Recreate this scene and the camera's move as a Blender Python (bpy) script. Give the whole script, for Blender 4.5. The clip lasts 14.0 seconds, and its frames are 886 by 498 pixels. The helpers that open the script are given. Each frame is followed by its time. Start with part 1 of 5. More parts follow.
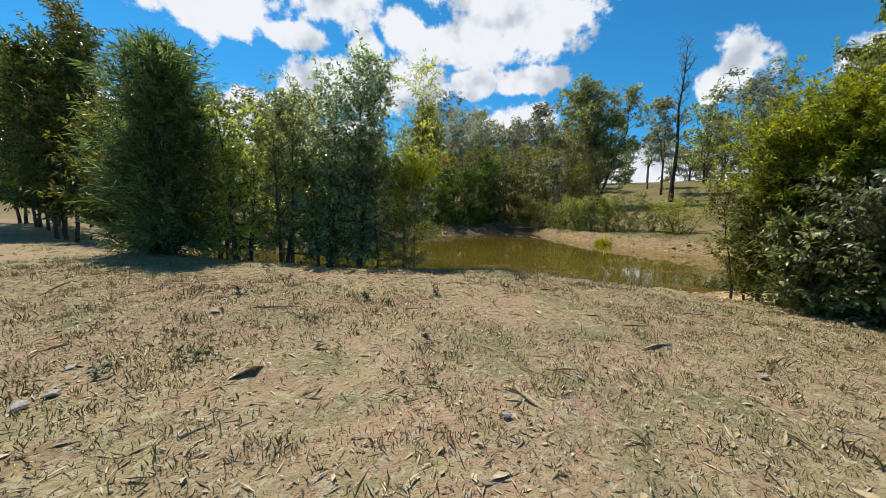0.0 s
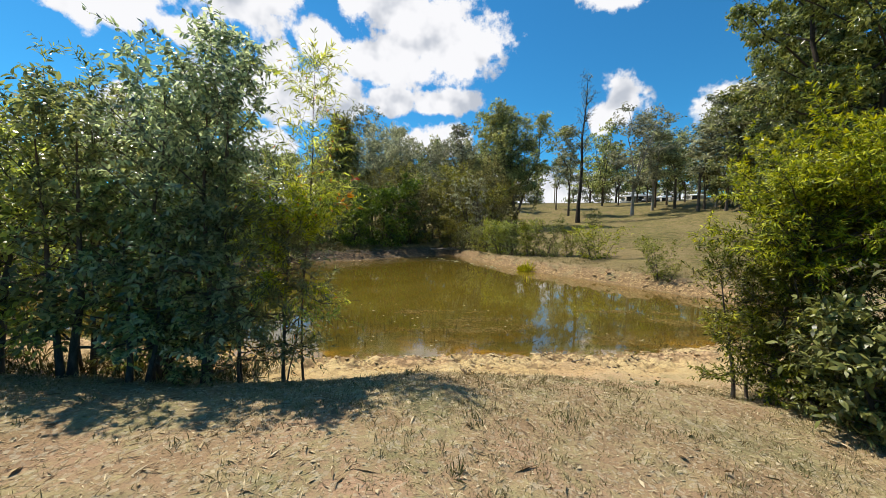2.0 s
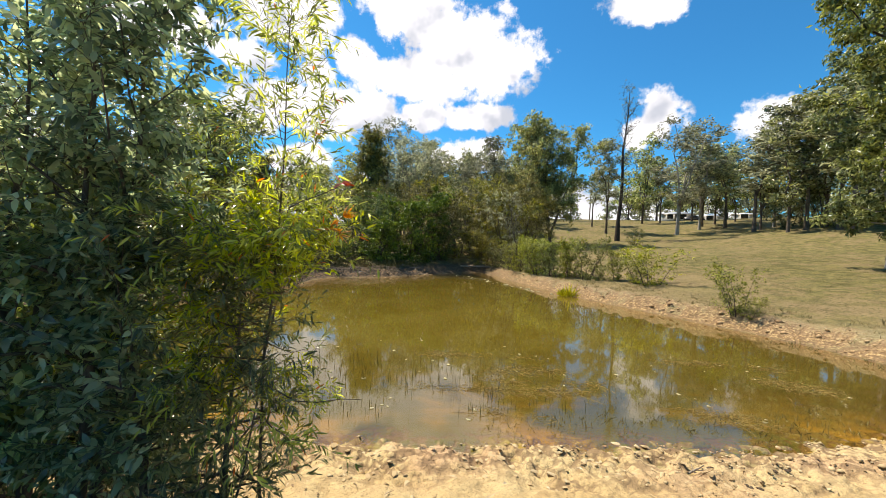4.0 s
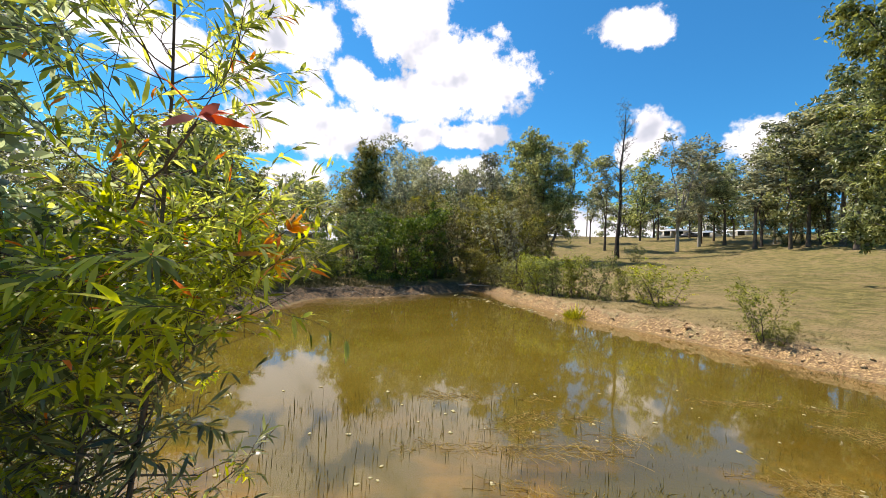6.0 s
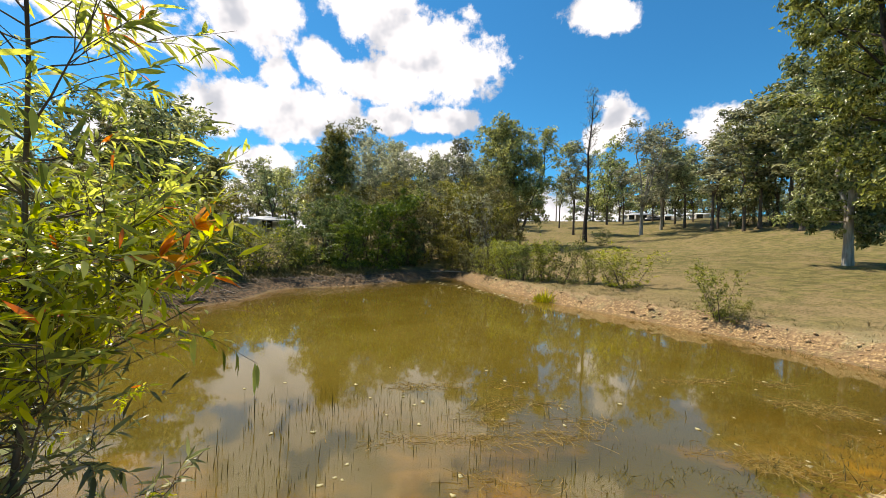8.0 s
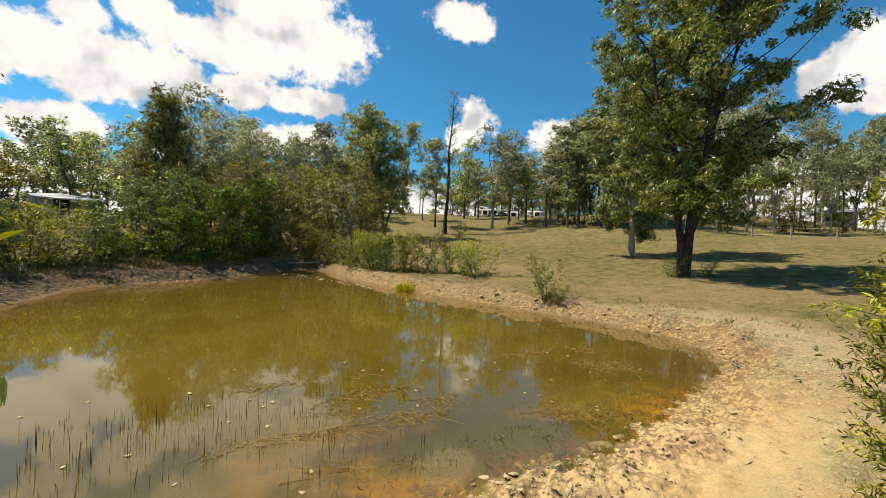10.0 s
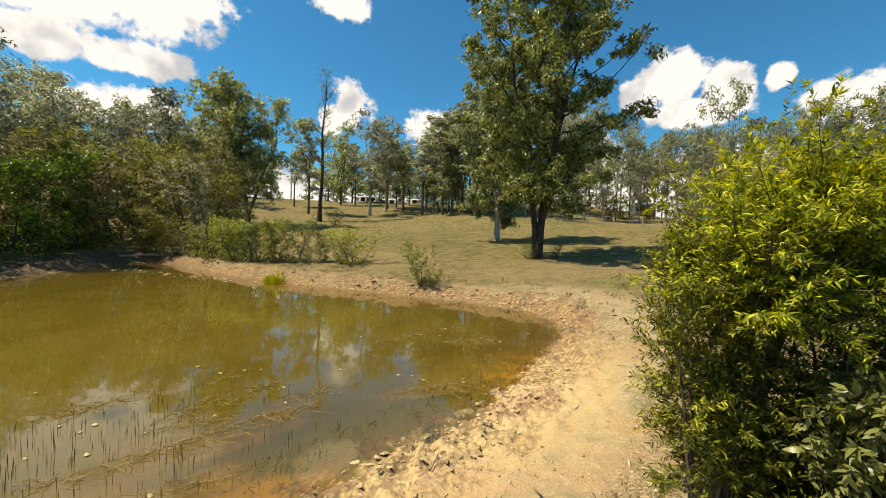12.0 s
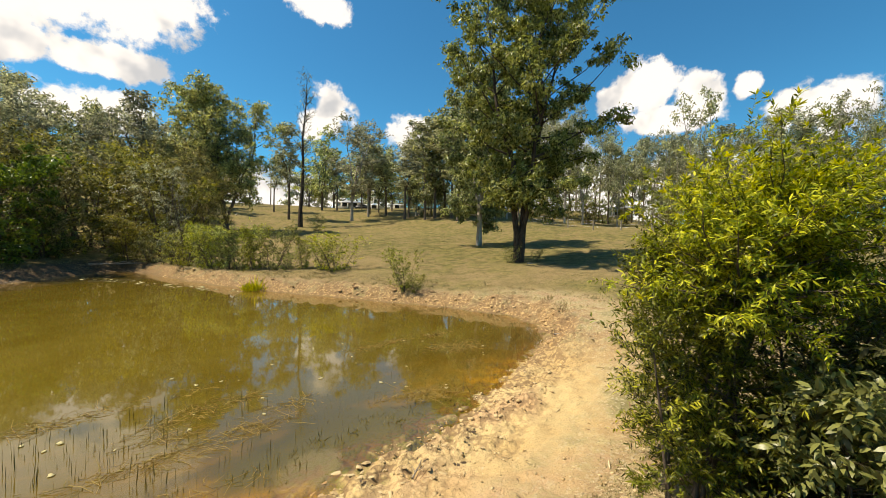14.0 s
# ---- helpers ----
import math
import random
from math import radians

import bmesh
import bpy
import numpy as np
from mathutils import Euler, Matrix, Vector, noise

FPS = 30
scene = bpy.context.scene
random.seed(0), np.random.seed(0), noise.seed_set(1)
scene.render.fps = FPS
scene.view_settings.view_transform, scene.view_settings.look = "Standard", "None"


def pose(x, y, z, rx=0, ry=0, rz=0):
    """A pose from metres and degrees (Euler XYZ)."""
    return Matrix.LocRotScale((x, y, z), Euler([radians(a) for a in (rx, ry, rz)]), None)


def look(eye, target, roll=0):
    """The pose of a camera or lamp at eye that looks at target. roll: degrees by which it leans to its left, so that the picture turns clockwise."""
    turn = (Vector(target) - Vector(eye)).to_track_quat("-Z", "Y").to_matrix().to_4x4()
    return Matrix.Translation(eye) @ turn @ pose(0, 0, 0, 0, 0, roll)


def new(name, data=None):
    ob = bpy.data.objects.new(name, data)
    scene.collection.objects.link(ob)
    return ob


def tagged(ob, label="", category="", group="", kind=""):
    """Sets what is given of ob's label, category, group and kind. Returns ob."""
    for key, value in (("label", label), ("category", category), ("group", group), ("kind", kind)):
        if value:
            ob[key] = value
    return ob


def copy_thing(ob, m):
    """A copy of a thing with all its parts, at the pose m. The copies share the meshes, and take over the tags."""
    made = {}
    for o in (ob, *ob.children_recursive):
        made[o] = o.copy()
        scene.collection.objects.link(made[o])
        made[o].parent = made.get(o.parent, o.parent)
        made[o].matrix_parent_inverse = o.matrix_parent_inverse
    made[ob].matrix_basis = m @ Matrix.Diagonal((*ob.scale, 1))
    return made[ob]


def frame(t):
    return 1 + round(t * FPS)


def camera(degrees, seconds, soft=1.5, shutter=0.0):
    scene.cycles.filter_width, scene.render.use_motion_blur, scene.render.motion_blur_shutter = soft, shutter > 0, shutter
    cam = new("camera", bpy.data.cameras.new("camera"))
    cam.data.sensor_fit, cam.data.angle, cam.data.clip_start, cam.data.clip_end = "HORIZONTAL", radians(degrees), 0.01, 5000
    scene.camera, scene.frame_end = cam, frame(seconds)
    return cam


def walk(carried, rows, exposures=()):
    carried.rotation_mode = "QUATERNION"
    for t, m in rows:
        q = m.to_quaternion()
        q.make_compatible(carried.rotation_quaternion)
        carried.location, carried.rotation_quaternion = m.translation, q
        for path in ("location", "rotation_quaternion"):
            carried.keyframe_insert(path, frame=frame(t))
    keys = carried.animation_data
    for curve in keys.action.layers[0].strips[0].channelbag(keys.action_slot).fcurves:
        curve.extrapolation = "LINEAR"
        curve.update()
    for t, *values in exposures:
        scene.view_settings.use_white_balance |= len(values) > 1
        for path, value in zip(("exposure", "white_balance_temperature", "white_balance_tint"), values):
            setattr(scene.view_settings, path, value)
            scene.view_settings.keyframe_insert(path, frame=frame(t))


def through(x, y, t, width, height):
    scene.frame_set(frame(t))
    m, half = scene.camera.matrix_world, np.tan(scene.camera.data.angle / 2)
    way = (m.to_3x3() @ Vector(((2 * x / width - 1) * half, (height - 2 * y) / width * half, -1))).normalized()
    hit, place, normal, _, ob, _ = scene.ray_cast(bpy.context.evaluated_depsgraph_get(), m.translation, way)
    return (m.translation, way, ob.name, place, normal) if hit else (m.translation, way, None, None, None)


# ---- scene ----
cam = camera(99.4, 14.0, soft=0.7)
PATH = [
    (0, (0.758, 0.372, 1.518), (0.575, 2.356, 1.339), 1.3),
    (0.5, (0.767, 0.816, 1.675), (0.695, 2.814, 1.625), 3.1),
    (1, (0.761, 1.335, 1.82), (0.841, 3.333, 1.854), 2.0),
    (1.5, (0.752, 1.822, 1.947), (0.9, 3.816, 1.902), 1.9),
    (2, (0.728, 2.338, 2.054), (0.969, 4.322, 1.966), 1.6),
    (2.5, (0.732, 2.825, 2.119), (0.949, 4.811, 2.016), 1.6),
    (3, (0.732, 3.355, 2.13), (0.846, 5.35, 2.056), 2.9),
    (3.2, (0.731, 3.528, 2.168), (0.82, 5.526, 2.133), 3.2),
    (5.3, (0.668, 4.967, 2.315), (0.766, 6.965, 2.306), 2.7),
    (5.5, (0.67, 5.062, 2.324), (0.759, 7.06, 2.339), 3.1),
    (6, (0.634, 5.275, 2.335), (0.742, 7.271, 2.405), 2.9),
    (6.5, (0.634, 5.385, 2.386), (0.75, 7.381, 2.459), 1.0),
    (7, (0.651, 5.436, 2.381), (0.746, 7.434, 2.404), 2.2),
    (7.2, (0.666, 5.446, 2.377), (0.771, 7.443, 2.39), 2.1),
    (9.3, (0.815, 5.384, 2.388), (1.499, 7.263, 2.37), 2.5),
    (9.5, (0.816, 5.375, 2.388), (1.568, 7.229, 2.367), 2.5),
    (10, (0.827, 5.341, 2.385), (1.755, 7.113, 2.366), 2.5),
    (10.5, (0.855, 5.312, 2.38), (1.938, 6.993, 2.354), 2.2),
    (11, (0.864, 5.278, 2.389), (2.124, 6.831, 2.351), 1.9),
    (11.5, (0.887, 5.261, 2.371), (2.258, 6.716, 2.317), 1.7),
    (12, (0.911, 5.242, 2.38), (2.348, 6.632, 2.318), 1.9),
    (12.5, (0.927, 5.237, 2.378), (2.393, 6.596, 2.316), 1.8),
    (13, (0.934, 5.234, 2.385), (2.427, 6.563, 2.337), 1.7),
    (13.5, (0.939, 5.228, 2.379), (2.44, 6.549, 2.344), 1.5),
    (14, (0.925, 5.222, 2.396), (2.423, 6.547, 2.361), 1.4),
]
EXPOSURES = [(0, 0.22, 6150, 10), (1.5, 0.24, 6250, 11), (3, 0.54, 6600, 13), (6, 0.66, 6550, 18), (10, 0.37, 7150, 12), (14, 0.52, 7420, 12)]
walk(cam, [(t, look(eye, target, roll)) for t, eye, target, roll in PATH], EXPOSURES)


# ---- world, sun ----
def put(tree, kind, at=None, **values):
    """A node with its settings; a value that is a socket is linked."""
    node = tree.nodes.new(kind)
    at = at or {}
    if "operation" in at:
        node.operation = at["operation"]
    if "feature" in at:
        node.feature = at["feature"]
    if "attribute_name" in at:
        node.attribute_name = at["attribute_name"]
    if "interpolation_type" in at:
        node.interpolation_type = at["interpolation_type"]
    if "sky_type" in at:
        node.sky_type = at["sky_type"]
    if "sun_disc" in at:
        node.sun_disc = at["sun_disc"]
    if "sun_elevation" in at:
        node.sun_elevation = at["sun_elevation"]
    if "sun_rotation" in at:
        node.sun_rotation = at["sun_rotation"]
    if "air_density" in at:
        node.air_density = at["air_density"]
    if "dust_density" in at:
        node.dust_density = at["dust_density"]
    if "ozone_density" in at:
        node.ozone_density = at["ozone_density"]
    if "data_type" in at:
        node.data_type = at["data_type"]
    if "blend_type" in at:
        node.blend_type = at["blend_type"]
    for key, value in values.items():
        slot = node.inputs[int(key[1:])] if key[0] == "i" and key[1:].isdigit() else node.inputs[key.replace("_", " ")]
        if isinstance(value, bpy.types.NodeSocket):
            tree.links.new(value, slot)
        else:
            slot.default_value = value
    return node


def calc(tree, op, a, b=0.0, c=0.0):
    return put(tree, "ShaderNodeMath", {"operation": op}, i0=a, i1=b, i2=c).outputs[0]


def blend(tree, fac, a, b):
    node = tree.nodes.new("ShaderNodeMix")
    node.data_type = "RGBA"
    for slot, value in ((0, fac), (6, a), (7, b)):
        if isinstance(value, bpy.types.NodeSocket):
            tree.links.new(value, node.inputs[slot])
        else:
            node.inputs[slot].default_value = value if slot == 0 else (*value[:3], 1)
    return node.outputs[2]


def span(tree, value, a, b, lo=0.0, hi=1.0):
    return put(tree, "ShaderNodeMapRange", {"interpolation_type": "SMOOTHSTEP"}, Value=value, From_Min=a, From_Max=b, To_Min=lo, To_Max=hi).outputs[0]


def grain(tree, vector, scale, detail=4.0, rough=0.55):
    return put(tree, "ShaderNodeTexNoise", Vector=vector, Scale=scale, Detail=detail, Roughness=rough).outputs[0]


SUN_AZ, SUN_EL = -47.0, 59.0
world = bpy.data.worlds.new("sky")
scene.world = world
world.use_nodes = True
wt = world.node_tree
wt.nodes.clear()
sky = put(wt, "ShaderNodeTexSky", {"sky_type": "NISHITA", "sun_disc": False, "sun_elevation": radians(SUN_EL), "sun_rotation": radians(SUN_AZ % 360),
                                   "air_density": 1.0, "dust_density": 0.1, "ozone_density": 1.5})
toward = put(wt, "ShaderNodeTexCoord").outputs["Generated"]
xyz = put(wt, "ShaderNodeSeparateXYZ", Vector=toward)
az = calc(wt, "MULTIPLY", calc(wt, "ARCTAN2", xyz.outputs[0], xyz.outputs[1]), 57.2958)
el = calc(wt, "MULTIPLY", calc(wt, "ARCSINE", xyz.outputs[2]), 57.2958)
# banks of fair-weather cumulus: azimuth, elevation, half width, half height in degrees
CLOUDS = [(4.8, 26.6, 9.8, 5.5), (-3.7, 31.2, 6.8, 4.4), (-6.1, 36.4, 8, 3.9), (-1.6, 23.3, 8.5, 3.3), (6.4, 18.7, 5.3, 1.9), (-1.4, 18.7, 3.9, 1.9), (-17.2, 17.9, 9.8, 3.3),
          (-24.6, 16.2, 3.6, 2.9), (-17, 22, 2.2, 2.4), (-8.6, 18.3, 4.4, 3.3), (-11.9, 25.5, 3.2, 2.4), (-21.6, 28.2, 7.5, 4.6), (-18.8, 10.8, 4.7, 2.1), (5.2, 13.5, 5.9, 2.6),
          (29.6, 30.9, 4.6, 2.4), (32.1, 17.3, 2.8, 3.6), (29.4, 15.9, 2.1, 2.2), (43.1, 15.1, 3.1, 3), (76.3, 20.5, 4, 3.4), (72.3, 19, 2.8, 2.5), (82, 18.5, 3.2, 2.8), (86.8, 18.9, 1.4, 1.5),
          (94, 15.5, 4.6, 2.8), (90.3, 15.3, 2.4, 2.4), (78.4, 16.3, 5.7, 2), (65.8, 12.9, 4.7, 4.6), (-35.4, 24.2, 9.7, 3.2), (-26.9, 22.9, 5.6, 1.8), (-33, 13.3, 2.6, 2.2),
          (-33, 11, 6, 4), (-52, 9, 9, 4), (22, 5, 18, 4.5), (72, 7, 22, 6), (-12, 4.5, 22, 4)]
field = 9.0
for a, e, w, h in CLOUDS:
    u = calc(wt, "MULTIPLY", calc(wt, "SUBTRACT", az, a), 1 / w)
    v = calc(wt, "MULTIPLY", calc(wt, "SUBTRACT", el, e), 1 / h)
    r = calc(wt, "SQRT", calc(wt, "MULTIPLY_ADD", u, u, calc(wt, "MULTIPLY", v, v)))
    field = r if isinstance(field, float) else calc(wt, "SMOOTH_MIN", field, r, 0.12)
puffs = grain(wt, toward, 8.0, 8.0, 0.62)
billow = grain(wt, toward, 3.2, 4.0, 0.5)
near_cloud = calc(wt, "ADD", calc(wt, "SUBTRACT", 1.08, field), calc(wt, "MULTIPLY", calc(wt, "SUBTRACT", puffs, 0.5), 2.0))
near_cloud = calc(wt, "ADD", near_cloud, calc(wt, "MULTIPLY", calc(wt, "SUBTRACT", grain(wt, toward, 24.0, 5.0, 0.6), 0.5), 1.3))
mask = span(wt, near_cloud, -0.05, 0.30)
high = calc(wt, "MULTIPLY", span(wt, billow, 0.64, 0.72), span(wt, el, 36, 46))
back = calc(wt, "MULTIPLY", calc(wt, "MULTIPLY", span(wt, billow, 0.62, 0.70), span(wt, calc(wt, "ABSOLUTE", az), 93, 105)), span(wt, el, 4, 12))
mask = calc(wt, "MAXIMUM", mask, calc(wt, "MAXIMUM", high, back))
higher = put(wt, "ShaderNodeVectorMath", {"operation": "ADD"}, i0=toward, i1=(-0.022, 0.008, 0.045)).outputs[0]
crest = calc(wt, "SUBTRACT", grain(wt, toward, 6.5, 4.0, 0.5), grain(wt, higher, 6.5, 4.0, 0.5))
body = blend(wt, span(wt, crest, -0.16, 0.02), (0.56, 0.60, 0.66), (1.0, 1.0, 1.0))
azure = put(wt, "ShaderNodeMix", {"data_type": "RGBA", "blend_type": "MULTIPLY"}, i0=1.0, i6=sky.outputs[0], i7=(0.23, 0.84, 1.10, 1)).outputs[2]
air = put(wt, "ShaderNodeBackground", Color=azure, Strength=0.098).outputs[0]
white = put(wt, "ShaderNodeBackground", Color=body, Strength=0.77).outputs[0]
both = put(wt, "ShaderNodeMixShader", i0=mask, i1=air, i2=white).outputs[0]
put(wt, "ShaderNodeOutputWorld", Surface=both)

sun = new("sun", bpy.data.lights.new("sun", "SUN"))
sun.data.energy, sun.data.angle, sun.data.color = 5.0, radians(0.53), (1.0, 0.94, 0.80)
sun_from = Vector((math.sin(radians(SUN_AZ)) * math.cos(radians(SUN_EL)), math.cos(radians(SUN_AZ)) * math.cos(radians(SUN_EL)), math.sin(radians(SUN_EL))))
sun.matrix_world = look(tuple(sun_from * 60), (0, 0, 0))


# ---- materials ----
def material(name):
    m = bpy.data.materials.new(name)
    m.use_nodes = True
    m.node_tree.nodes.clear()
    return m, m.node_tree


def finish(tree, shader):
    put(tree, "ShaderNodeOutputMaterial", Surface=shader)


def solid(tree, color, rough=0.7, metal=0.0, normal=None, spec=0.4):
    node = put(tree, "ShaderNodeBsdfPrincipled", Base_Color=color if isinstance(color, bpy.types.NodeSocket) else (*color[:3], 1), Roughness=rough, Metallic=metal)
    node.inputs["Specular IOR Level"].default_value = spec
    if normal is not None:
        tree.links.new(normal, node.inputs["Normal"])
    return node.outputs[0]


def relief(tree, value, strength, distance):
    return put(tree, "ShaderNodeBump", Height=value, Strength=strength, Distance=distance).outputs[0]


def leaf_material(name, dark, mid, bright, through=0.35, rough=0.42, odd=None, shine=0.28, glow=1.5, vary=True):
    """Leaves: each its own shade, some light coming through."""
    m, t = material(name)
    rnd = put(t, "ShaderNodeNewGeometry").outputs["Random Per Island"]
    where = put(t, "ShaderNodeTexCoord").outputs["Object"]
    patch = grain(t, where, 0.9, 2.0)
    c = blend(t, span(t, rnd, 0.0, 0.6), dark, mid)
    c = blend(t, calc(t, "MULTIPLY", span(t, rnd, 0.45, 1.0), span(t, patch, 0.35, 0.65)), c, bright)
    tree_tone = put(t, "ShaderNodeObjectInfo").outputs["Random"]
    if vary:
        c = put(t, "ShaderNodeHueSaturation", Hue=span(t, tree_tone, 0.0, 1.0, 0.494, 0.514), Saturation=span(t, calc(t, "FRACT", calc(t, "MULTIPLY", tree_tone, 7.3)), 0, 1, 0.82, 1.08),
                Value=span(t, calc(t, "FRACT", calc(t, "MULTIPLY", tree_tone, 3.7)), 0, 1, 0.72, 1.28), Color=c).outputs[0]
    if odd:
        c = blend(t, span(t, calc(t, "FRACT", calc(t, "MULTIPLY", rnd, 37.0)), 0.986, 0.990), c, odd)
    front = solid(t, c, rough, spec=shine)
    lit = put(t, "ShaderNodeHueSaturation", Saturation=1.15, Value=glow, Color=c).outputs[0]
    back = put(t, "ShaderNodeBsdfTranslucent", Color=lit).outputs[0]
    finish(t, put(t, "ShaderNodeMixShader", i0=through, i1=front, i2=back).outputs[0])
    return m


def bark_material(name, dark, pale, scale=6.0, stretch=0.25):
    m, t = material(name)
    where = put(t, "ShaderNodeTexCoord").outputs["Object"]
    long = put(t, "ShaderNodeMapping", Vector=where, Scale=(1, 1, stretch)).outputs[0]
    fine, broad = grain(t, long, scale * 4, 5.0, 0.65), grain(t, where, scale * 0.35, 3.0)
    c = blend(t, span(t, fine, 0.3, 0.7), dark, pale)
    c = blend(t, span(t, broad, 0.45, 0.7, 0.0, 0.6), c, tuple(0.55 * a for a in dark))
    finish(t, solid(t, c, 0.88, normal=relief(t, fine, 0.7, 0.02), spec=0.2))
    return m


def plain_material(name, a, b, scale=8.0, rough=0.7, bump=0.0, metal=0.0):
    m, t = material(name)
    where = put(t, "ShaderNodeTexCoord").outputs["Object"]
    n1, n2 = grain(t, where, scale, 5.0), grain(t, where, scale * 0.15, 3.0)
    c = blend(t, span(t, calc(t, "ADD", calc(t, "MULTIPLY", n1, 0.6), calc(t, "MULTIPLY", n2, 0.4)), 0.38, 0.62), a, b)
    finish(t, solid(t, c, rough, metal, relief(t, n1, bump, 0.02) if bump else None))
    return m


def piece_material(name, a, b, c3, rough=0.85):
    """Loose bits: each island of a joined mesh its own shade."""
    m, t = material(name)
    rnd = put(t, "ShaderNodeNewGeometry").outputs["Random Per Island"]
    where = put(t, "ShaderNodeTexCoord").outputs["Object"]
    c = blend(t, span(t, rnd, 0.0, 0.55), a, b)
    c = blend(t, span(t, rnd, 0.6, 1.0), c, c3)
    c = blend(t, span(t, grain(t, where, 40.0, 3.0), 0.4, 0.7, 0.0, 0.35), c, tuple(0.6 * v for v in a))
    finish(t, solid(t, c, rough, spec=0.25))
    return m


def ground_material():
    m, t = material("earth_and_dry_grass")
    where = put(t, "ShaderNodeNewGeometry").outputs["Position"]
    shore = put(t, "ShaderNodeAttribute", {"attribute_name": "shore"}).outputs["Fac"]
    pasture = put(t, "ShaderNodeAttribute", {"attribute_name": "pasture"}).outputs["Fac"]
    z = put(t, "ShaderNodeSeparateXYZ", Vector=where).outputs[2]
    n_big, n_mid, n_fine, n_tiny = grain(t, where, 0.35, 4.0), grain(t, where, 1.6, 5.0, 0.6), grain(t, where, 11.0, 6.0, 0.7), grain(t, where, 60.0, 4.0, 0.7)
    flakes = put(t, "ShaderNodeTexVoronoi", {"feature": "F1"}, Vector=where, Scale=38.0, Randomness=1.0)
    bare = blend(t, span(t, n_mid, 0.38, 0.62), (0.29, 0.190, 0.098), (0.41, 0.300, 0.165))
    bare = blend(t, span(t, n_big, 0.45, 0.62), bare, (0.41, 0.26, 0.155))
    straw = blend(t, span(t, n_fine, 0.35, 0.65), (0.17, 0.128, 0.055), (0.48, 0.385, 0.19))
    straw = blend(t, span(t, n_big, 0.44, 0.58, 0.0, 0.5), straw, (0.27, 0.225, 0.105))
    straw = blend(t, span(t, n_mid, 0.48, 0.68, 0.0, 0.6), straw, (0.17, 0.16, 0.07))
    turf = blend(t, span(t, calc(t, "ADD", calc(t, "MULTIPLY", n_mid, 0.55), calc(t, "MULTIPLY", n_fine, 0.45)), 0.42, 0.6), bare, straw)
    turf = blend(t, span(t, put(t, "ShaderNodeSeparateColor", Color=flakes.outputs["Color"]).outputs[0], 0.72, 0.95, 0.0, 0.6), turf, (0.47, 0.39, 0.26))
    far = put(t, "ShaderNodeMapping", Vector=where, Scale=(1.0, 1.0, 1.0)).outputs[0]
    n_far, n_wide = grain(t, far, 1.7, 8.0, 0.72), grain(t, where, 0.12, 4.0)
    green = blend(t, span(t, n_far, 0.40, 0.60), (0.098, 0.090, 0.026), (0.225, 0.184, 0.062))
    green = blend(t, span(t, calc(t, "ADD", calc(t, "MULTIPLY", n_mid, 0.6), calc(t, "MULTIPLY", n_big, 0.4)), 0.49, 0.58, 0.0, 0.6), green, (0.285, 0.195, 0.098))
    green = blend(t, calc(t, "MULTIPLY", span(t, n_wide, 0.42, 0.60, 0.0, 0.7), span(t, shore, 6, 20, 1.0, 0.25)), green, (0.27, 0.190, 0.092))
    green = blend(t, span(t, n_fine, 0.47, 0.62, 0.0, 0.8), green, (0.085, 0.075, 0.028))
    top = blend(t, pasture, turf, green)
    clay = blend(t, span(t, n_mid, 0.35, 0.65), (0.50, 0.345, 0.152), (0.59, 0.436, 0.208))
    clay = blend(t, span(t, n_fine, 0.52, 0.74, 0.0, 0.45), clay, (0.33, 0.22, 0.115))
    clay = blend(t, span(t, n_big, 0.5, 0.62, 0.0, 0.6), clay, (0.52, 0.31, 0.18))
    upland = put(t, "ShaderNodeAttribute", {"attribute_name": "upland"}).outputs["Fac"]
    red_clay = blend(t, span(t, n_fine, 0.40, 0.62), (0.20, 0.118, 0.050), (0.53, 0.355, 0.160))
    red_clay = blend(t, span(t, n_mid, 0.5, 0.66, 0.0, 0.7), red_clay, (0.22, 0.165, 0.070))
    clay = blend(t, upland, clay, red_clay)
    edge = calc(t, "ADD", shore, calc(t, "MULTIPLY", calc(t, "SUBTRACT", n_mid, 0.5), 1.8))
    reach = calc(t, "MULTIPLY", upland, -0.95)
    c = blend(t, calc(t, "SUBTRACT", 1.0, span(t, calc(t, "SUBTRACT", edge, reach), 1.0, 2.3)), top, clay)
    # far-bank mud, its colour also darkened for the shadow lying there
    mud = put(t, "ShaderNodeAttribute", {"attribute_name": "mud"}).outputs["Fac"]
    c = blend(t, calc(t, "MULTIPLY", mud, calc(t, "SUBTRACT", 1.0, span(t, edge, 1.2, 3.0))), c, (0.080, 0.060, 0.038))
    wet = blend(t, span(t, n_mid, 0.38, 0.6), (0.40, 0.26, 0.050), (0.24, 0.19, 0.06))
    wet = blend(t, span(t, n_big, 0.42, 0.54), wet, (0.15, 0.145, 0.045))
    wet = blend(t, calc(t, "MULTIPLY", upland, 0.85), wet, (0.17, 0.125, 0.055))
    damp = calc(t, "ADD", z, calc(t, "MULTIPLY", calc(t, "SUBTRACT", n_mid, 0.5), 0.10))
    c = blend(t, calc(t, "SUBTRACT", 1.0, span(t, damp, -0.01, 0.06)), c, wet)
    c = blend(t, span(t, n_tiny, 0.5, 0.72, 0.0, 0.6), c, (0.09, 0.07, 0.045))
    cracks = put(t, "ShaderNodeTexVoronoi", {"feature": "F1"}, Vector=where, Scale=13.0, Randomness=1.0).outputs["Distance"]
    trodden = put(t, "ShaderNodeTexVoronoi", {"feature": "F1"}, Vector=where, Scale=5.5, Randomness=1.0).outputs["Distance"]
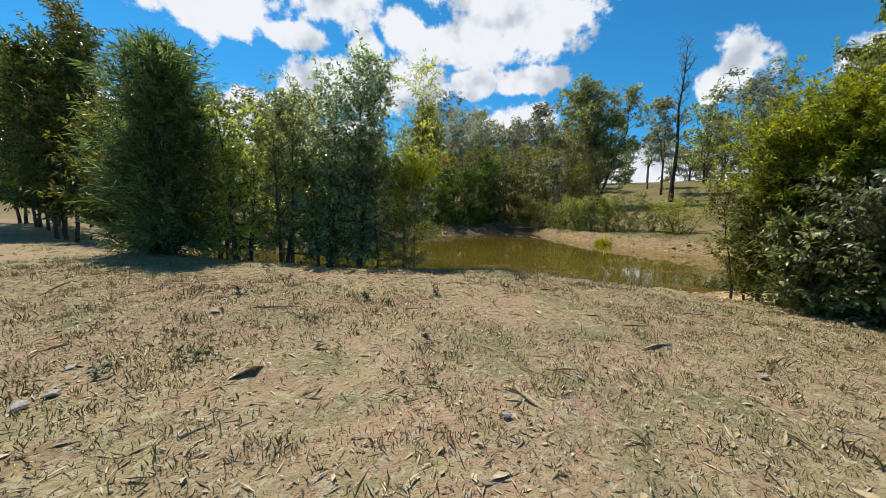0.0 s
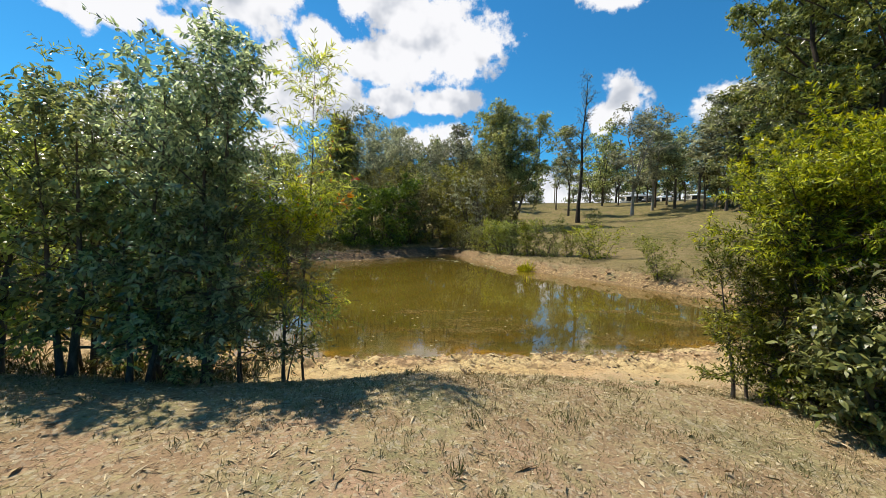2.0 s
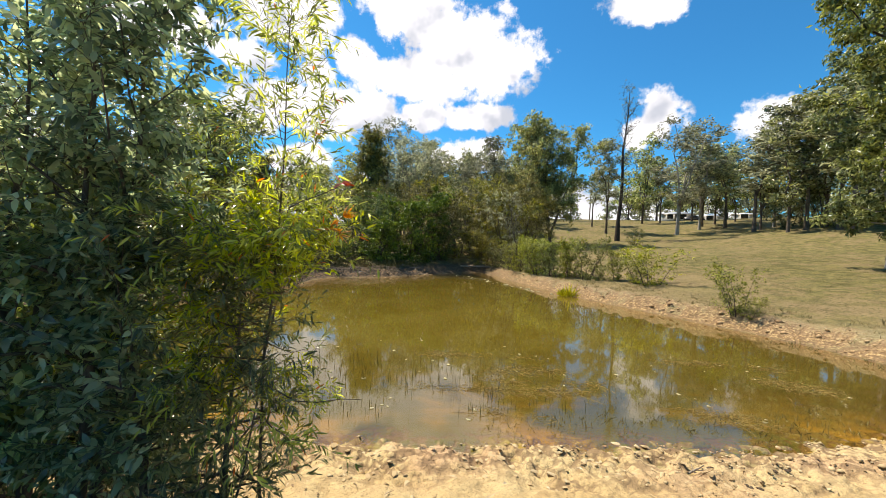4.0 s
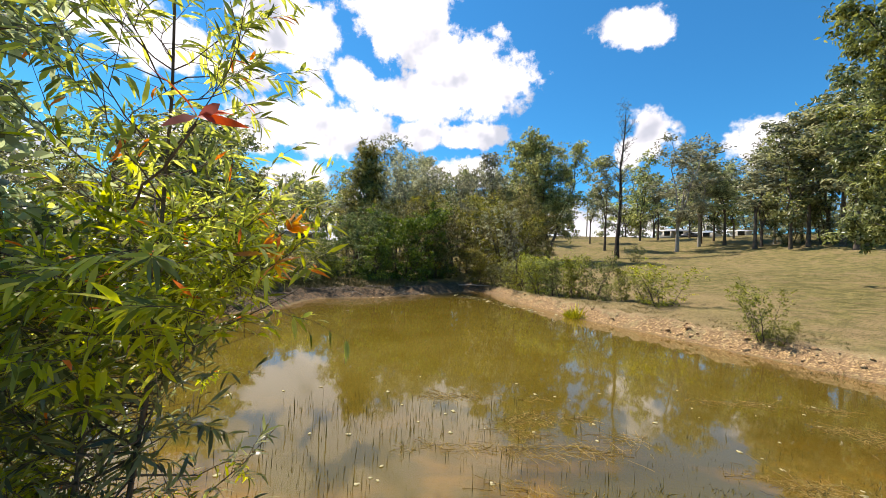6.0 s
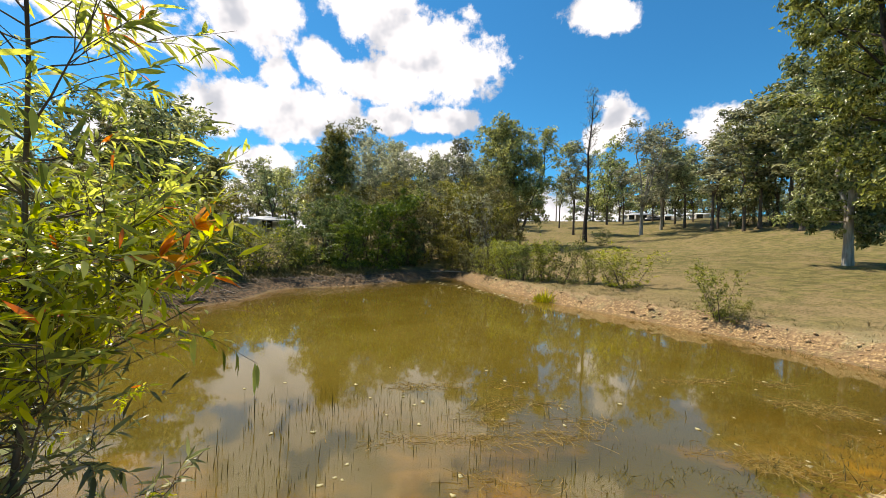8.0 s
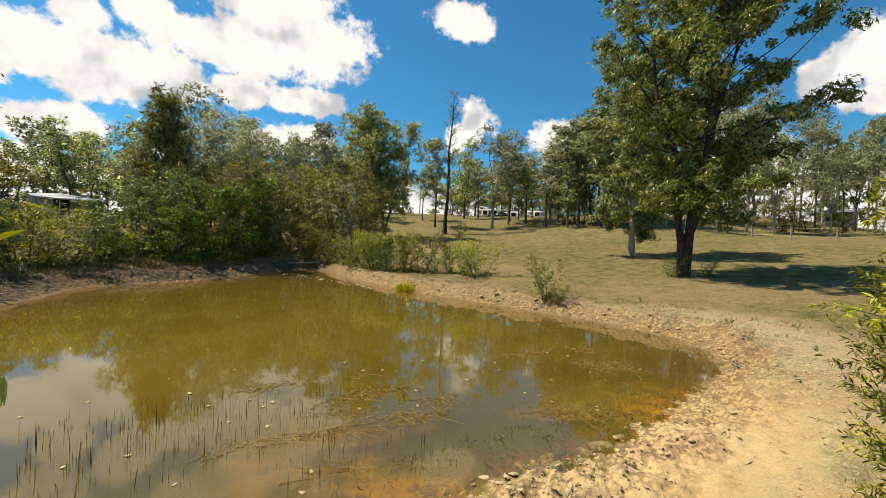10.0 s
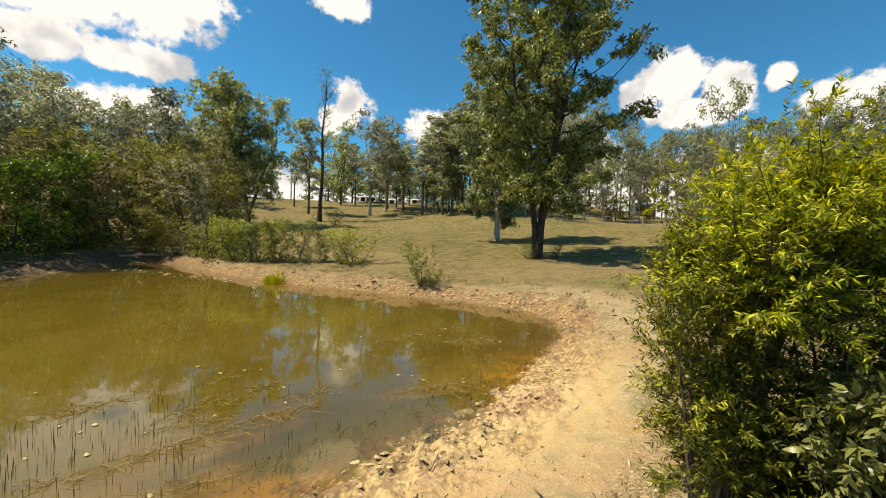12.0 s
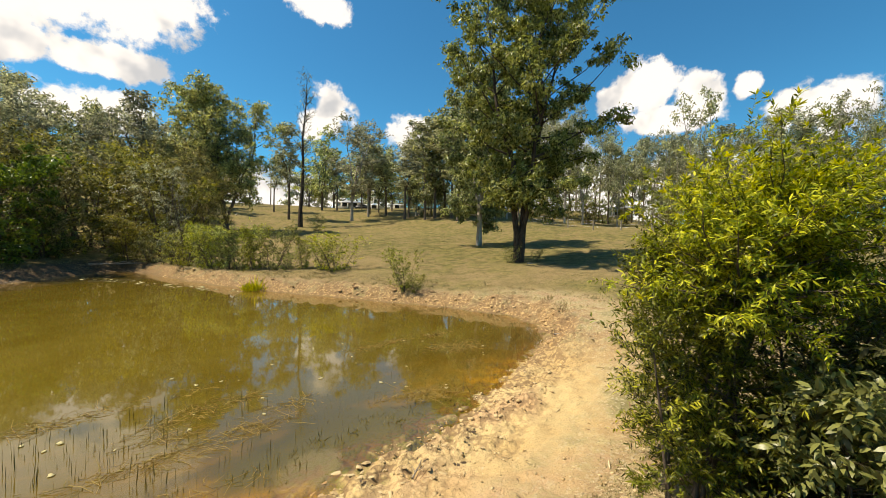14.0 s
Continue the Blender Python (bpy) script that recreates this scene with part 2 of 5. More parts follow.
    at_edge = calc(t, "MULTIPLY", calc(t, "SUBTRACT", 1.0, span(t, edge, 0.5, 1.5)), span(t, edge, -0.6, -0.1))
    rise = calc(t, "ADD", calc(t, "MULTIPLY", n_fine, 1.0), calc(t, "MULTIPLY", n_tiny, 0.35))
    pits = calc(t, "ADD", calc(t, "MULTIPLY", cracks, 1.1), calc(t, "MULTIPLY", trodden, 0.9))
    rise = calc(t, "SUBTRACT", rise, calc(t, "MULTIPLY", calc(t, "MULTIPLY", pits, at_edge), 1.0))
    # pits and cracks are darkened in colour too, for the shade inside them
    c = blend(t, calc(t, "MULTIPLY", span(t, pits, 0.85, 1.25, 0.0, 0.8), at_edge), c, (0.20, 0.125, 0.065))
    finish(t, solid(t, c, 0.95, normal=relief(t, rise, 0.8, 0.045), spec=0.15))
    return m


def water_material():
    m, t = material("murky_water")
    where = put(t, "ShaderNodeNewGeometry").outputs["Position"]
    depth = put(t, "ShaderNodeAttribute", {"attribute_name": "depth"}).outputs["Fac"]
    cloudy = grain(t, where, 0.5, 3.0)
    silt = blend(t, span(t, cloudy, 0.35, 0.65), (0.126, 0.088, 0.010), (0.152, 0.110, 0.016))
    murk = put(t, "ShaderNodeBsdfDiffuse", Color=silt).outputs[0]
    clear = put(t, "ShaderNodeBsdfTransparent", Color=(0.95, 0.86, 0.62, 1)).outputs[0]
    thick = calc(t, "SUBTRACT", 1.0, calc(t, "EXPONENT", calc(t, "MULTIPLY", depth, -2.6)))
    below = put(t, "ShaderNodeMixShader", i0=thick, i1=clear, i2=murk).outputs[0]
    ripple = put(t, "ShaderNodeMapping", Vector=where, Scale=(1.0, 0.6, 1.0)).outputs[0]
    bump = relief(t, grain(t, ripple, 3.0, 3.0, 0.5), 0.05, 0.02)
    shine = put(t, "ShaderNodeBsdfGlossy", Color=(1, 1, 1, 1), Roughness=0.035, Normal=bump).outputs[0]
    fres = put(t, "ShaderNodeFresnel", IOR=1.55, Normal=bump).outputs[0]
    finish(t, put(t, "ShaderNodeMixShader", i0=fres, i1=below, i2=shine).outputs[0])
    return m


M_GROUND, M_WATER = ground_material(), water_material()
M_CLOD = piece_material("dried_clay", (0.36, 0.245, 0.12), (0.50, 0.365, 0.185), (0.56, 0.43, 0.24))
M_CLOD_RED = piece_material("eroded_red_clay", (0.22, 0.132, 0.062), (0.44, 0.285, 0.135), (0.55, 0.385, 0.20))
M_LITTER = piece_material("dry_litter", (0.20, 0.125, 0.065), (0.46, 0.34, 0.18), (0.62, 0.50, 0.31))
M_STRAW = piece_material("dry_grass_blades", (0.26, 0.195, 0.085), (0.43, 0.335, 0.16), (0.19, 0.18, 0.060))
M_TURF = piece_material("short_green_grass", (0.10, 0.10, 0.03), (0.20, 0.18, 0.06), (0.32, 0.26, 0.12))
M_REED = piece_material("reed_stalks", (0.08, 0.075, 0.025), (0.17, 0.15, 0.045), (0.28, 0.22, 0.08))
M_WEED = piece_material("water_weed", (0.19, 0.125, 0.034), (0.36, 0.245, 0.070), (0.22, 0.185, 0.045))
M_PAD = piece_material("floating_leaf_skin", (0.34, 0.29, 0.10), (0.46, 0.40, 0.20), (0.40, 0.33, 0.07), 0.5)
M_STONE = plain_material("stone", (0.30, 0.26, 0.22), (0.48, 0.42, 0.34), 14.0, 0.9, 0.5)
M_STONE_RED = plain_material("reddish_stone", (0.22, 0.115, 0.075), (0.36, 0.20, 0.13), 14.0, 0.9, 0.5)
M_PIT_MUD = plain_material("dark_pit_mud", (0.060, 0.040, 0.024), (0.13, 0.088, 0.052), 20.0, 0.85, 0.6)
M_HERB = leaf_material("green_weed_leaf", (0.035, 0.048, 0.014), (0.110, 0.135, 0.038), (0.22, 0.24, 0.07), 0.25, 0.5)
M_HERB_DRY = leaf_material("withered_weed_leaf", (0.10, 0.070, 0.040), (0.22, 0.155, 0.085), (0.34, 0.26, 0.14), 0.2, 0.7)
M_STICK = bark_material("dead_wood", (0.17, 0.125, 0.085), (0.38, 0.31, 0.22), 9.0)
M_GREYWOOD = bark_material("weathered_wood", (0.17, 0.135, 0.10), (0.44, 0.38, 0.30), 9.0)
M_BARK_DARK = bark_material("dark_bark", (0.055, 0.042, 0.033), (0.15, 0.115, 0.085), 5.0)
M_BARK_BLACK = bark_material("black_gum_bark", (0.028, 0.021, 0.016), (0.085, 0.063, 0.046), 3.0)
M_BARK_PALE = bark_material("pale_gum_bark", (0.22, 0.18, 0.14), (0.44, 0.39, 0.33), 2.0, 0.15)
M_BARK_BROWN = bark_material("brown_bark", (0.070, 0.052, 0.038), (0.18, 0.135, 0.098), 4.0)
M_LEAF_BROAD = leaf_material("glossy_green_leaf", (0.065, 0.090, 0.044), (0.220, 0.265, 0.120), (0.56, 0.60, 0.29), 0.46, 0.22, shine=0.9, glow=2.2)
M_LEAF_DULL = leaf_material("dull_broad_leaf", (0.050, 0.056, 0.019), (0.205, 0.212, 0.070), (0.43, 0.42, 0.14), 0.30, 0.38, shine=0.40)
M_LEAF_OLIVE = leaf_material("olive_tree_leaf", (0.090, 0.108, 0.034), (0.265, 0.290, 0.088), (0.50, 0.50, 0.16), 0.48, 0.32, shine=0.45, glow=2.0)
M_LEAF_DUSK = leaf_material("dark_narrow_leaf", (0.060, 0.076, 0.028), (0.190, 0.212, 0.066), (0.44, 0.43, 0.13), 0.46, 0.28, shine=0.6, glow=2.0)
M_LEAF_WILLOW = leaf_material("narrow_green_leaf", (0.085, 0.100, 0.014), (0.340, 0.345, 0.032), (0.68, 0.62, 0.065), 0.46, 0.30, (0.60, 0.17, 0.045), shine=0.4, glow=2.0)
# yellow-green leaf; on the tall wattle it paints the sunlit crown
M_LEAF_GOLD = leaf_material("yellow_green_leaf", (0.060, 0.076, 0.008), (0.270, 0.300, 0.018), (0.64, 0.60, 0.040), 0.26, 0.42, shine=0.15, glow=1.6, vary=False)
M_LEAF_FLAME = leaf_material("orange_new_leaf", (0.522, 0.138, 0.026), (0.620, 0.253, 0.031), (0.620, 0.391, 0.041), 0.5, 0.40)
M_LEAF_RED = leaf_material("red_leaf", (0.26, 0.035, 0.026), (0.40, 0.065, 0.045), (0.50, 0.14, 0.09), 0.35, 0.38)
# wattle leaf kept dark for the bush's shade, yellow tips for its sun
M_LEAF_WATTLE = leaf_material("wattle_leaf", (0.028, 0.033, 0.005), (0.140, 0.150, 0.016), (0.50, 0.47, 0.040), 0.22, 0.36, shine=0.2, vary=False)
M_LEAF_YELLOW = leaf_material("bright_yellow_leaf", (0.34, 0.34, 0.020), (0.52, 0.48, 0.030), (0.70, 0.60, 0.040), 0.28, 0.45, shine=0.15, glow=1.6, vary=False)
M_LEAF_SHEOAK = leaf_material("dark_needle_leaf", (0.055, 0.080, 0.036), (0.125, 0.160, 0.065), (0.28, 0.31, 0.12), 0.34, 0.45)
M_LEAF_GUM = leaf_material("gum_leaf", (0.055, 0.064, 0.020), (0.255, 0.270, 0.082), (0.66, 0.64, 0.25), 0.34, 0.27, shine=0.55, glow=1.9)
M_LEAF_PALE = leaf_material("light_gum_leaf", (0.080, 0.084, 0.030), (0.250, 0.248, 0.084), (0.54, 0.51, 0.18), 0.36, 0.32, glow=1.8)
M_LEAF_GREY = leaf_material("grey_gum_leaf", (0.105, 0.108, 0.058), (0.295, 0.295, 0.158), (0.54, 0.52, 0.29), 0.38, 0.40, glow=1.8)
M_LEAF_SCRUB = leaf_material("olive_scrub_leaf", (0.068, 0.062, 0.017), (0.238, 0.212, 0.054), (0.48, 0.42, 0.105), 0.28, 0.40, glow=1.4)
M_LEAF_BANK = leaf_material("bank_bush_leaf", (0.062, 0.070, 0.015), (0.225, 0.236, 0.044), (0.50, 0.49, 0.10), 0.36, 0.40)
M_LEAF_LUSH = leaf_material("lush_green_leaf", (0.042, 0.060, 0.015), (0.135, 0.172, 0.036), (0.34, 0.375, 0.080), 0.30, 0.36, glow=1.5)
M_WALL = plain_material("painted_house_wall", (0.42, 0.40, 0.36), (0.52, 0.50, 0.46), 3.0, 0.8)
M_ROOF = plain_material("pale_steel_roof", (0.70, 0.72, 0.73), (0.82, 0.83, 0.83), 2.0, 0.45)
M_ROOF_PALE = plain_material("grey_steel_roof", (0.24, 0.25, 0.26), (0.33, 0.34, 0.35), 2.0, 0.5)
M_DARK = plain_material("dark_window_glass", (0.015, 0.018, 0.02), (0.03, 0.035, 0.04), 2.0, 0.12)
M_STEEL = plain_material("galvanised_steel", (0.36, 0.37, 0.38), (0.5, 0.5, 0.5), 20.0, 0.45, 0.0, 0.8)
M_CARPAINT = plain_material("dark_car_paint", (0.03, 0.032, 0.036), (0.04, 0.042, 0.046), 2.0, 0.25)
M_TYRE = plain_material("tyre_rubber", (0.015, 0.015, 0.015), (0.03, 0.03, 0.03), 20.0, 0.85)


# ---- mesh helpers ----
def mesh_of(name, verts, faces, mat, smooth=False):
    me = bpy.data.meshes.new(name)
    verts = np.asarray(verts, np.float32)
    me.vertices.add(len(verts))
    me.vertices.foreach_set("co", verts.ravel())
    faces = [np.asarray(f, np.int32) for f in faces if len(f)]
    sizes = np.concatenate([np.full(len(f), f.shape[1], np.int32) for f in faces])
    loops = np.concatenate([f.ravel() for f in faces])
    me.loops.add(len(loops))
    me.loops.foreach_set("vertex_index", loops)
    me.polygons.add(len(sizes))
    me.polygons.foreach_set("loop_start", np.concatenate([[0], np.cumsum(sizes)[:-1]]).astype(np.int32))
    me.update(calc_edges=True)
    if smooth:
        me.polygons.foreach_set("use_smooth", np.ones(len(sizes), bool))
    me.materials.append(mat)
    return me


def part(name, me, parent, label="", m=None):
    ob = new(name, me)
    ob.parent = parent
    if m is not None:
        ob.matrix_basis = m
    return tagged(ob, label)


class Pile:
    """Gathers vertices and faces of one mesh."""

    def __init__(self):
        self.v, self.f, self.n = [], [], 0

    def add(self, verts, *faces):
        verts = np.asarray(verts, float).reshape(-1, 3)
        self.v.append(verts)
        self.f += [np.asarray(f) + self.n for f in faces if len(f)]
        self.n += len(verts)

    def mesh(self, name, mat, smooth=False):
        return mesh_of(name, np.concatenate(self.v), self.f, mat, smooth)

    def box(self, lo, hi):
        (a, b, c), (d, e, f) = lo, hi
        self.add([(a, b, c), (d, b, c), (d, e, c), (a, e, c), (a, b, f), (d, b, f), (d, e, f), (a, e, f)],
                 [(0, 3, 2, 1), (4, 5, 6, 7), (0, 1, 5, 4), (1, 2, 6, 5), (2, 3, 7, 6), (3, 0, 4, 7)])


def unit(v):
    return v / np.maximum(np.linalg.norm(v, axis=-1, keepdims=True), 1e-9)


def tubes(pile, p, r, k=6, cap=True):
    """Tapered tubes along p (m, n, 3) with radii r (m, n)."""
    m, n = p.shape[:2]
    tan = unit(np.gradient(p, axis=1))
    ref = np.where(np.abs(tan[..., 2:3]) > 0.9, np.array([1.0, 0, 0]), np.array([0, 0, 1.0]))
    ref = np.broadcast_to(ref[:, :1], tan.shape)
    u = unit(np.cross(tan, ref))
    v = np.cross(tan, u)
    a = np.arange(k) * 2 * np.pi / k
    ring = p[:, :, None] + r[:, :, None, None] * (np.cos(a)[:, None] * u[:, :, None] + np.sin(a)[:, None] * v[:, :, None])
    i, j, s = np.meshgrid(np.arange(m), np.arange(n - 1), np.arange(k), indexing="ij")
    q = lambda jj, ss: (i * n + jj) * k + ss % k
    quads = np.stack([q(j, s), q(j, s + 1), q(j + 1, s + 1), q(j + 1, s)], -1).reshape(-1, 4)
    pile.add(ring, quads)


def leaves(pile, at, axis, up, long, wide, droop=0.15, full=True):
    """Leaf blades from their stalks along axis; full ones are curved six-point blades, others folded diamonds."""
    m = len(at)
    axis = unit(axis)
    side = unit(np.cross(axis, up))
    nor = np.cross(side, axis)
    long, wide = long[:, None], wide[:, None]
    base = np.arange(m)[:, None]
    if full:
        pts = [(0, 0, 0), (0.32, 0.5, 0.06), (0.32, -0.5, 0.06), (0.68, 0.40, 0.05), (0.68, -0.40, 0.05), (1, 0, 0)]
        v = np.stack([at + axis * long * s + side * wide * w + nor * (wide * h * 3 - droop * long * s * s) for s, w, h in pts], 1)
        pile.add(v, base * 6 + [[0, 1, 2]], base * 6 + [[2, 1, 3, 4]], base * 6 + [[4, 3, 5]])
    else:
        pts = [(0, 0, 0), (0.45, 0.5, 0.12), (1, 0, 0), (0.45, -0.5, 0.12)]
        v = np.stack([at + axis * long * s + side * wide * w + nor * (wide * h * 2 - droop * long * s * s) for s, w, h in pts], 1)
        pile.add(v, base * 4 + [[0, 1, 2]], base * 4 + [[0, 2, 3]])


def sway(rng, start, way, length, n, bend, wiggle):
    """Branch lines: start (m,3), way (m,3), length (m,), bent towards bend (m,3)."""
    s = np.linspace(0, 1, n)[None, :, None]
    p = start[:, None] + way[:, None] * length[:, None, None] * s + bend[:, None] * length[:, None, None] * s ** 2
    w = rng.normal(0, 1, (len(start), n, 3)).cumsum(1) * wiggle * length[:, None, None] / n
    w -= w[:, :1]
    return p + w


def along(p, idx, s):
    """Points and directions at s (0..1) of the lines p[idx]."""
    n = p.shape[1] - 1
    f = np.clip(s * n, 0, n - 1e-6)
    k = f.astype(int)
    a, b = p[idx, k], p[idx, k + 1]
    return a + (b - a) * (f - k)[:, None], unit(b - a)


def aim(az_, el_):
    return np.stack([np.cos(el_) * np.cos(az_), np.cos(el_) * np.sin(az_), np.sin(el_)], -1)


def plant(name, seed, high, leaf_mat, bark, label, category, stems=1, spread=0.1, lean=0.08, girth=0.03, bare=0.2, limbs=14, reach=0.8, up=(10, 60),
          shape="round", lift=0.25, twigs=7, twig=0.35, blades=9, blade=(0.09, 0.022), spread_angle=50, hang=0.1, droop=0.2, full=True, keep=None, dead=0.0,
          sides=6, at=(0, 0, 0), group="", tips=None, fork=None, from_=0.25, ball=0.8, fine=True, clump=None, thin=None):
    """A tree or bush grown from stems, limbs, twigs and leaves, standing at a place."""
    rng = np.random.default_rng(seed)
    root = new(name)
    root.location = at
    # stems
    a = rng.uniform(0, 6.28, stems) + np.arange(stems) * 2.4
    start = np.stack([np.cos(a) * spread, np.sin(a) * spread, np.full(stems, -0.06 * high ** 0.5)], -1) * (stems > 1) + np.array([0, 0, -0.1 * (stems == 1)])
    way = unit(np.stack([np.cos(a) * lean, np.sin(a) * lean, np.ones(stems)], -1))
    tall = high * rng.uniform(0.82, 1.0, stems)
    tall[0] = high * (0.93 if fork else 1.0)
    sp = sway(rng, start, way, tall, 9, np.stack([np.cos(a) * lean, np.sin(a) * lean, np.zeros(stems)], -1) * 0.6, 0.07)
    if fork:
        # leaders that part from one bole at the fork height
        s = np.linspace(0, 1, 9)[None, :, None]
        out = np.clip(s - fork, 0, 1) / (1 - fork)
        side_ = np.stack([np.cos(a), np.sin(a), np.zeros(stems)], -1)[:, None]
        bow = 1.25 * out - 0.45 * out ** 2
        sp = np.array([0, 0, -0.15]) + np.array([0, 0, 1.0]) * tall[:, None, None] * s + side_ * (lean * high * bow + 0.3 * girth)
        sp = sp + rng.normal(0, 0.018 * high, (stems, 9, 3)) * out ** 0.5 * [1, 1, 0.3]
    sr = girth * np.linspace(1, 0.16, 9)[None, :] ** 1.1 * rng.uniform(0.7, 1.0, stems)[:, None]
    sr[:, 0] *= 1.3
    wood = Pile()
    tubes(wood, sp, sr, max(sides, 6) + 2)
    part("trunk", wood.mesh("trunk", bark, True), root)
    # limbs
    m = stems * limbs
    own = np.repeat(np.arange(stems), limbs)
    h = np.tile(np.linspace(bare, 0.99, limbs), stems) + rng.normal(0, 0.03, m)
    h = np.clip(h, bare * 0.9, 1)
    rel = np.clip((h - bare) / (1 - bare), 0, 1)
    width = {"round": np.sqrt(np.clip(1 - (1.7 * rel - 0.75) ** 2, 0.05, 1)), "cone": 1.05 - 0.85 * rel, "vase": 0.45 + 0.6 * rel - 0.5 * np.clip(rel - 0.8, 0, 1),
             "column": 0.75 - 0.35 * rel ** 3, "flat": 0.3 + 0.75 * rel ** 1.5}[shape]
    ls, _ = along(sp, own, h)
    la = np.arange(m) * 2.39996 + rng.uniform(0, 0.7, m)
    le = np.radians(up[0] + (up[1] - up[0]) * rel + rng.normal(0, 9, m))
    length = reach * width * rng.uniform(0.65, 1.2, m)
    lp = sway(rng, ls, aim(la, le), length, 6, np.tile([0, 0, lift], (m, 1)), 0.14)
    if keep is not None:
        stray = ~keep(lp[:, -1] + np.array(at))
        lp[stray] = ls[stray][:, None] + (lp[stray] - ls[stray][:, None]) * 0.03
    lr0 = np.minimum(girth * 0.38 * (1.05 - rel), 0.022 * length + 0.0015)
    tw = Pile()
    tubes(tw, lp, lr0[:, None] * np.linspace(1, 0.22, 6)[None, :], max(4, sides - 2))
    if clump:
        # rounded sprays of leaves borne at the limbs' outer parts
        tagged(part("branchwork", tw.mesh("branchwork", bark, False), root), "", "", "", "stuff")
        size, per, places = clump
        mid = np.concatenate([along(lp, np.arange(m), np.full(m, v) + rng.normal(0, 0.05, m))[0] for v in places])
        mid = np.repeat(mid, 5, axis=0) + unit(rng.normal(0, 1, (5 * len(mid), 3))) * size * rng.uniform(0.35, 1.1, (5 * len(mid), 1)) * [1, 1, 0.75]
        c, per = len(mid), max(4, per // 5)
        ball_r = size * rng.uniform(0.22, 0.60, c)
        of = np.repeat(np.arange(c), per)
        q = c * per
        out = unit(rng.normal(0, 1, (q, 3)))
        far = rng.uniform(0, 1, q) ** 0.33 * (1 + 0.28 * np.sin(out[:, 0] * 5 + of) * np.cos(out[:, 1] * 6 + 2 * of))
        ps = mid[of] + out * (far * ball_r[of])[:, None] * [1.0, 1.0, 0.72]
        nor = unit(out + rng.normal(0, 0.55, (q, 3)) + [0, 0, 0.25])
        ax = rng.normal(0, 0.7, (q, 3)) - [0, 0, hang]
        ax = unit(ax - (ax * nor).sum(-1, keepdims=True) * nor)
        big = rng.uniform(0.6, 1.25, q)
        crown = Pile()
        leaves(crown, ps, ax, nor, blade[0] * big, blade[1] * big, droop, False)
        part("foliage", crown.mesh("foliage", leaf_mat), root)
        return tagged(root, label, category, group)
    # twigs
    k = m * twigs
    of = np.repeat(np.arange(m), twigs)
    s = np.tile(np.linspace(from_, 1.0, twigs), m) + rng.normal(0, 0.05, k)
    ts, td = along(lp, of, np.clip(s, 0.1, 1))
    ta = aim(rng.uniform(0, 6.28, k), rng.normal(0.25, 0.5, k))
    td = unit(td * 0.7 + ta * ball)
    tl = twig * rng.uniform(0.5, 1.25, k)
    tp = sway(rng, ts, td, tl, 4, np.tile([0, 0, -hang], (k, 1)), 0.1)
    if keep is not None:
        ok = keep(tp[:, -1] + np.array(at))
        tp, tl, k = tp[ok], tl[ok], int(ok.sum())
    if thin is not None:
        ok = rng.uniform(0, 1, k) < thin(tp[:, -1] + np.array(at))
        tp, tl, k = tp[ok], tl[ok], int(ok.sum())
    if fine:
        tubes(tw, tp, np.maximum(0.05 * girth, 0.0014) * np.linspace(1, 0.4, 4)[None, :] * np.ones((k, 1)), 3)
    tagged(part("branchwork", tw.mesh("branchwork", bark, False), root), "", "", "", "stuff")
    # leaves
    live = rng.uniform(0, 1, k) >= dead
    tp = tp[live]
    k = len(tp)
    q = k * blades
    of = np.repeat(np.arange(k), blades)
    s = np.tile(np.linspace(0.12, 1.0, blades), k) + rng.normal(0, 0.04, q)
    ps, pd = along(tp, of, np.clip(s, 0.02, 1))
    ra = aim(rng.uniform(0, 6.28, q), rng.normal(0, 0.6, q))
    sa = math.radians(spread_angle)
    ax = unit(pd * math.cos(sa) + unit(ra - (ra * pd).sum(-1, keepdims=True) * pd) * math.sin(sa) + np.array([0, 0, -hang]))
    heart = np.array([0, 0, high * (0.35 + 0.35 * bare)])
    nor = unit(rng.normal(0, 0.55, (q, 3)) + np.array([0, 0, 0.8]) + 0.4 * unit(ps - heart))
    big = rng.uniform(0.65, 1.2, q)
    if keep is not None:
        ok = keep(ps + ax * blade[0] + np.array(at))
        ps, ax, nor, big = ps[ok], ax[ok], nor[ok], big[ok]
    crown = Pile()
    leaves(crown, ps, ax, nor, blade[0] * big, blade[1] * big, droop, full)
    part("foliage", crown.mesh("foliage", leaf_mat), root)
    if tips:
        bunch = Pile()
        rows = np.argsort(-tp[:, -1, 2] + rng.normal(0, 0.05 * high, k))[:tips[1]]
        for row in rows:
            end, way_ = tp[row, -1], unit(tp[row, -1] - tp[row, -2])
            c = 7
            e2 = unit(way_ + rng.normal(0, 0.42, (c, 3)))
            leaves(bunch, np.tile(end, (c, 1)), e2, unit(rng.normal(0, 0.5, (c, 3)) + [0, 0, 1]), blade[0] * rng.uniform(0.8, 1.2, c), blade[1] * rng.uniform(0.7, 1.0, c), 0.1, True)
        tagged(part("new_growth", bunch.mesh("new_growth", tips[0]), root, tips[2]), "", "", "", "stuff")
    return tagged(root, label, category, group)


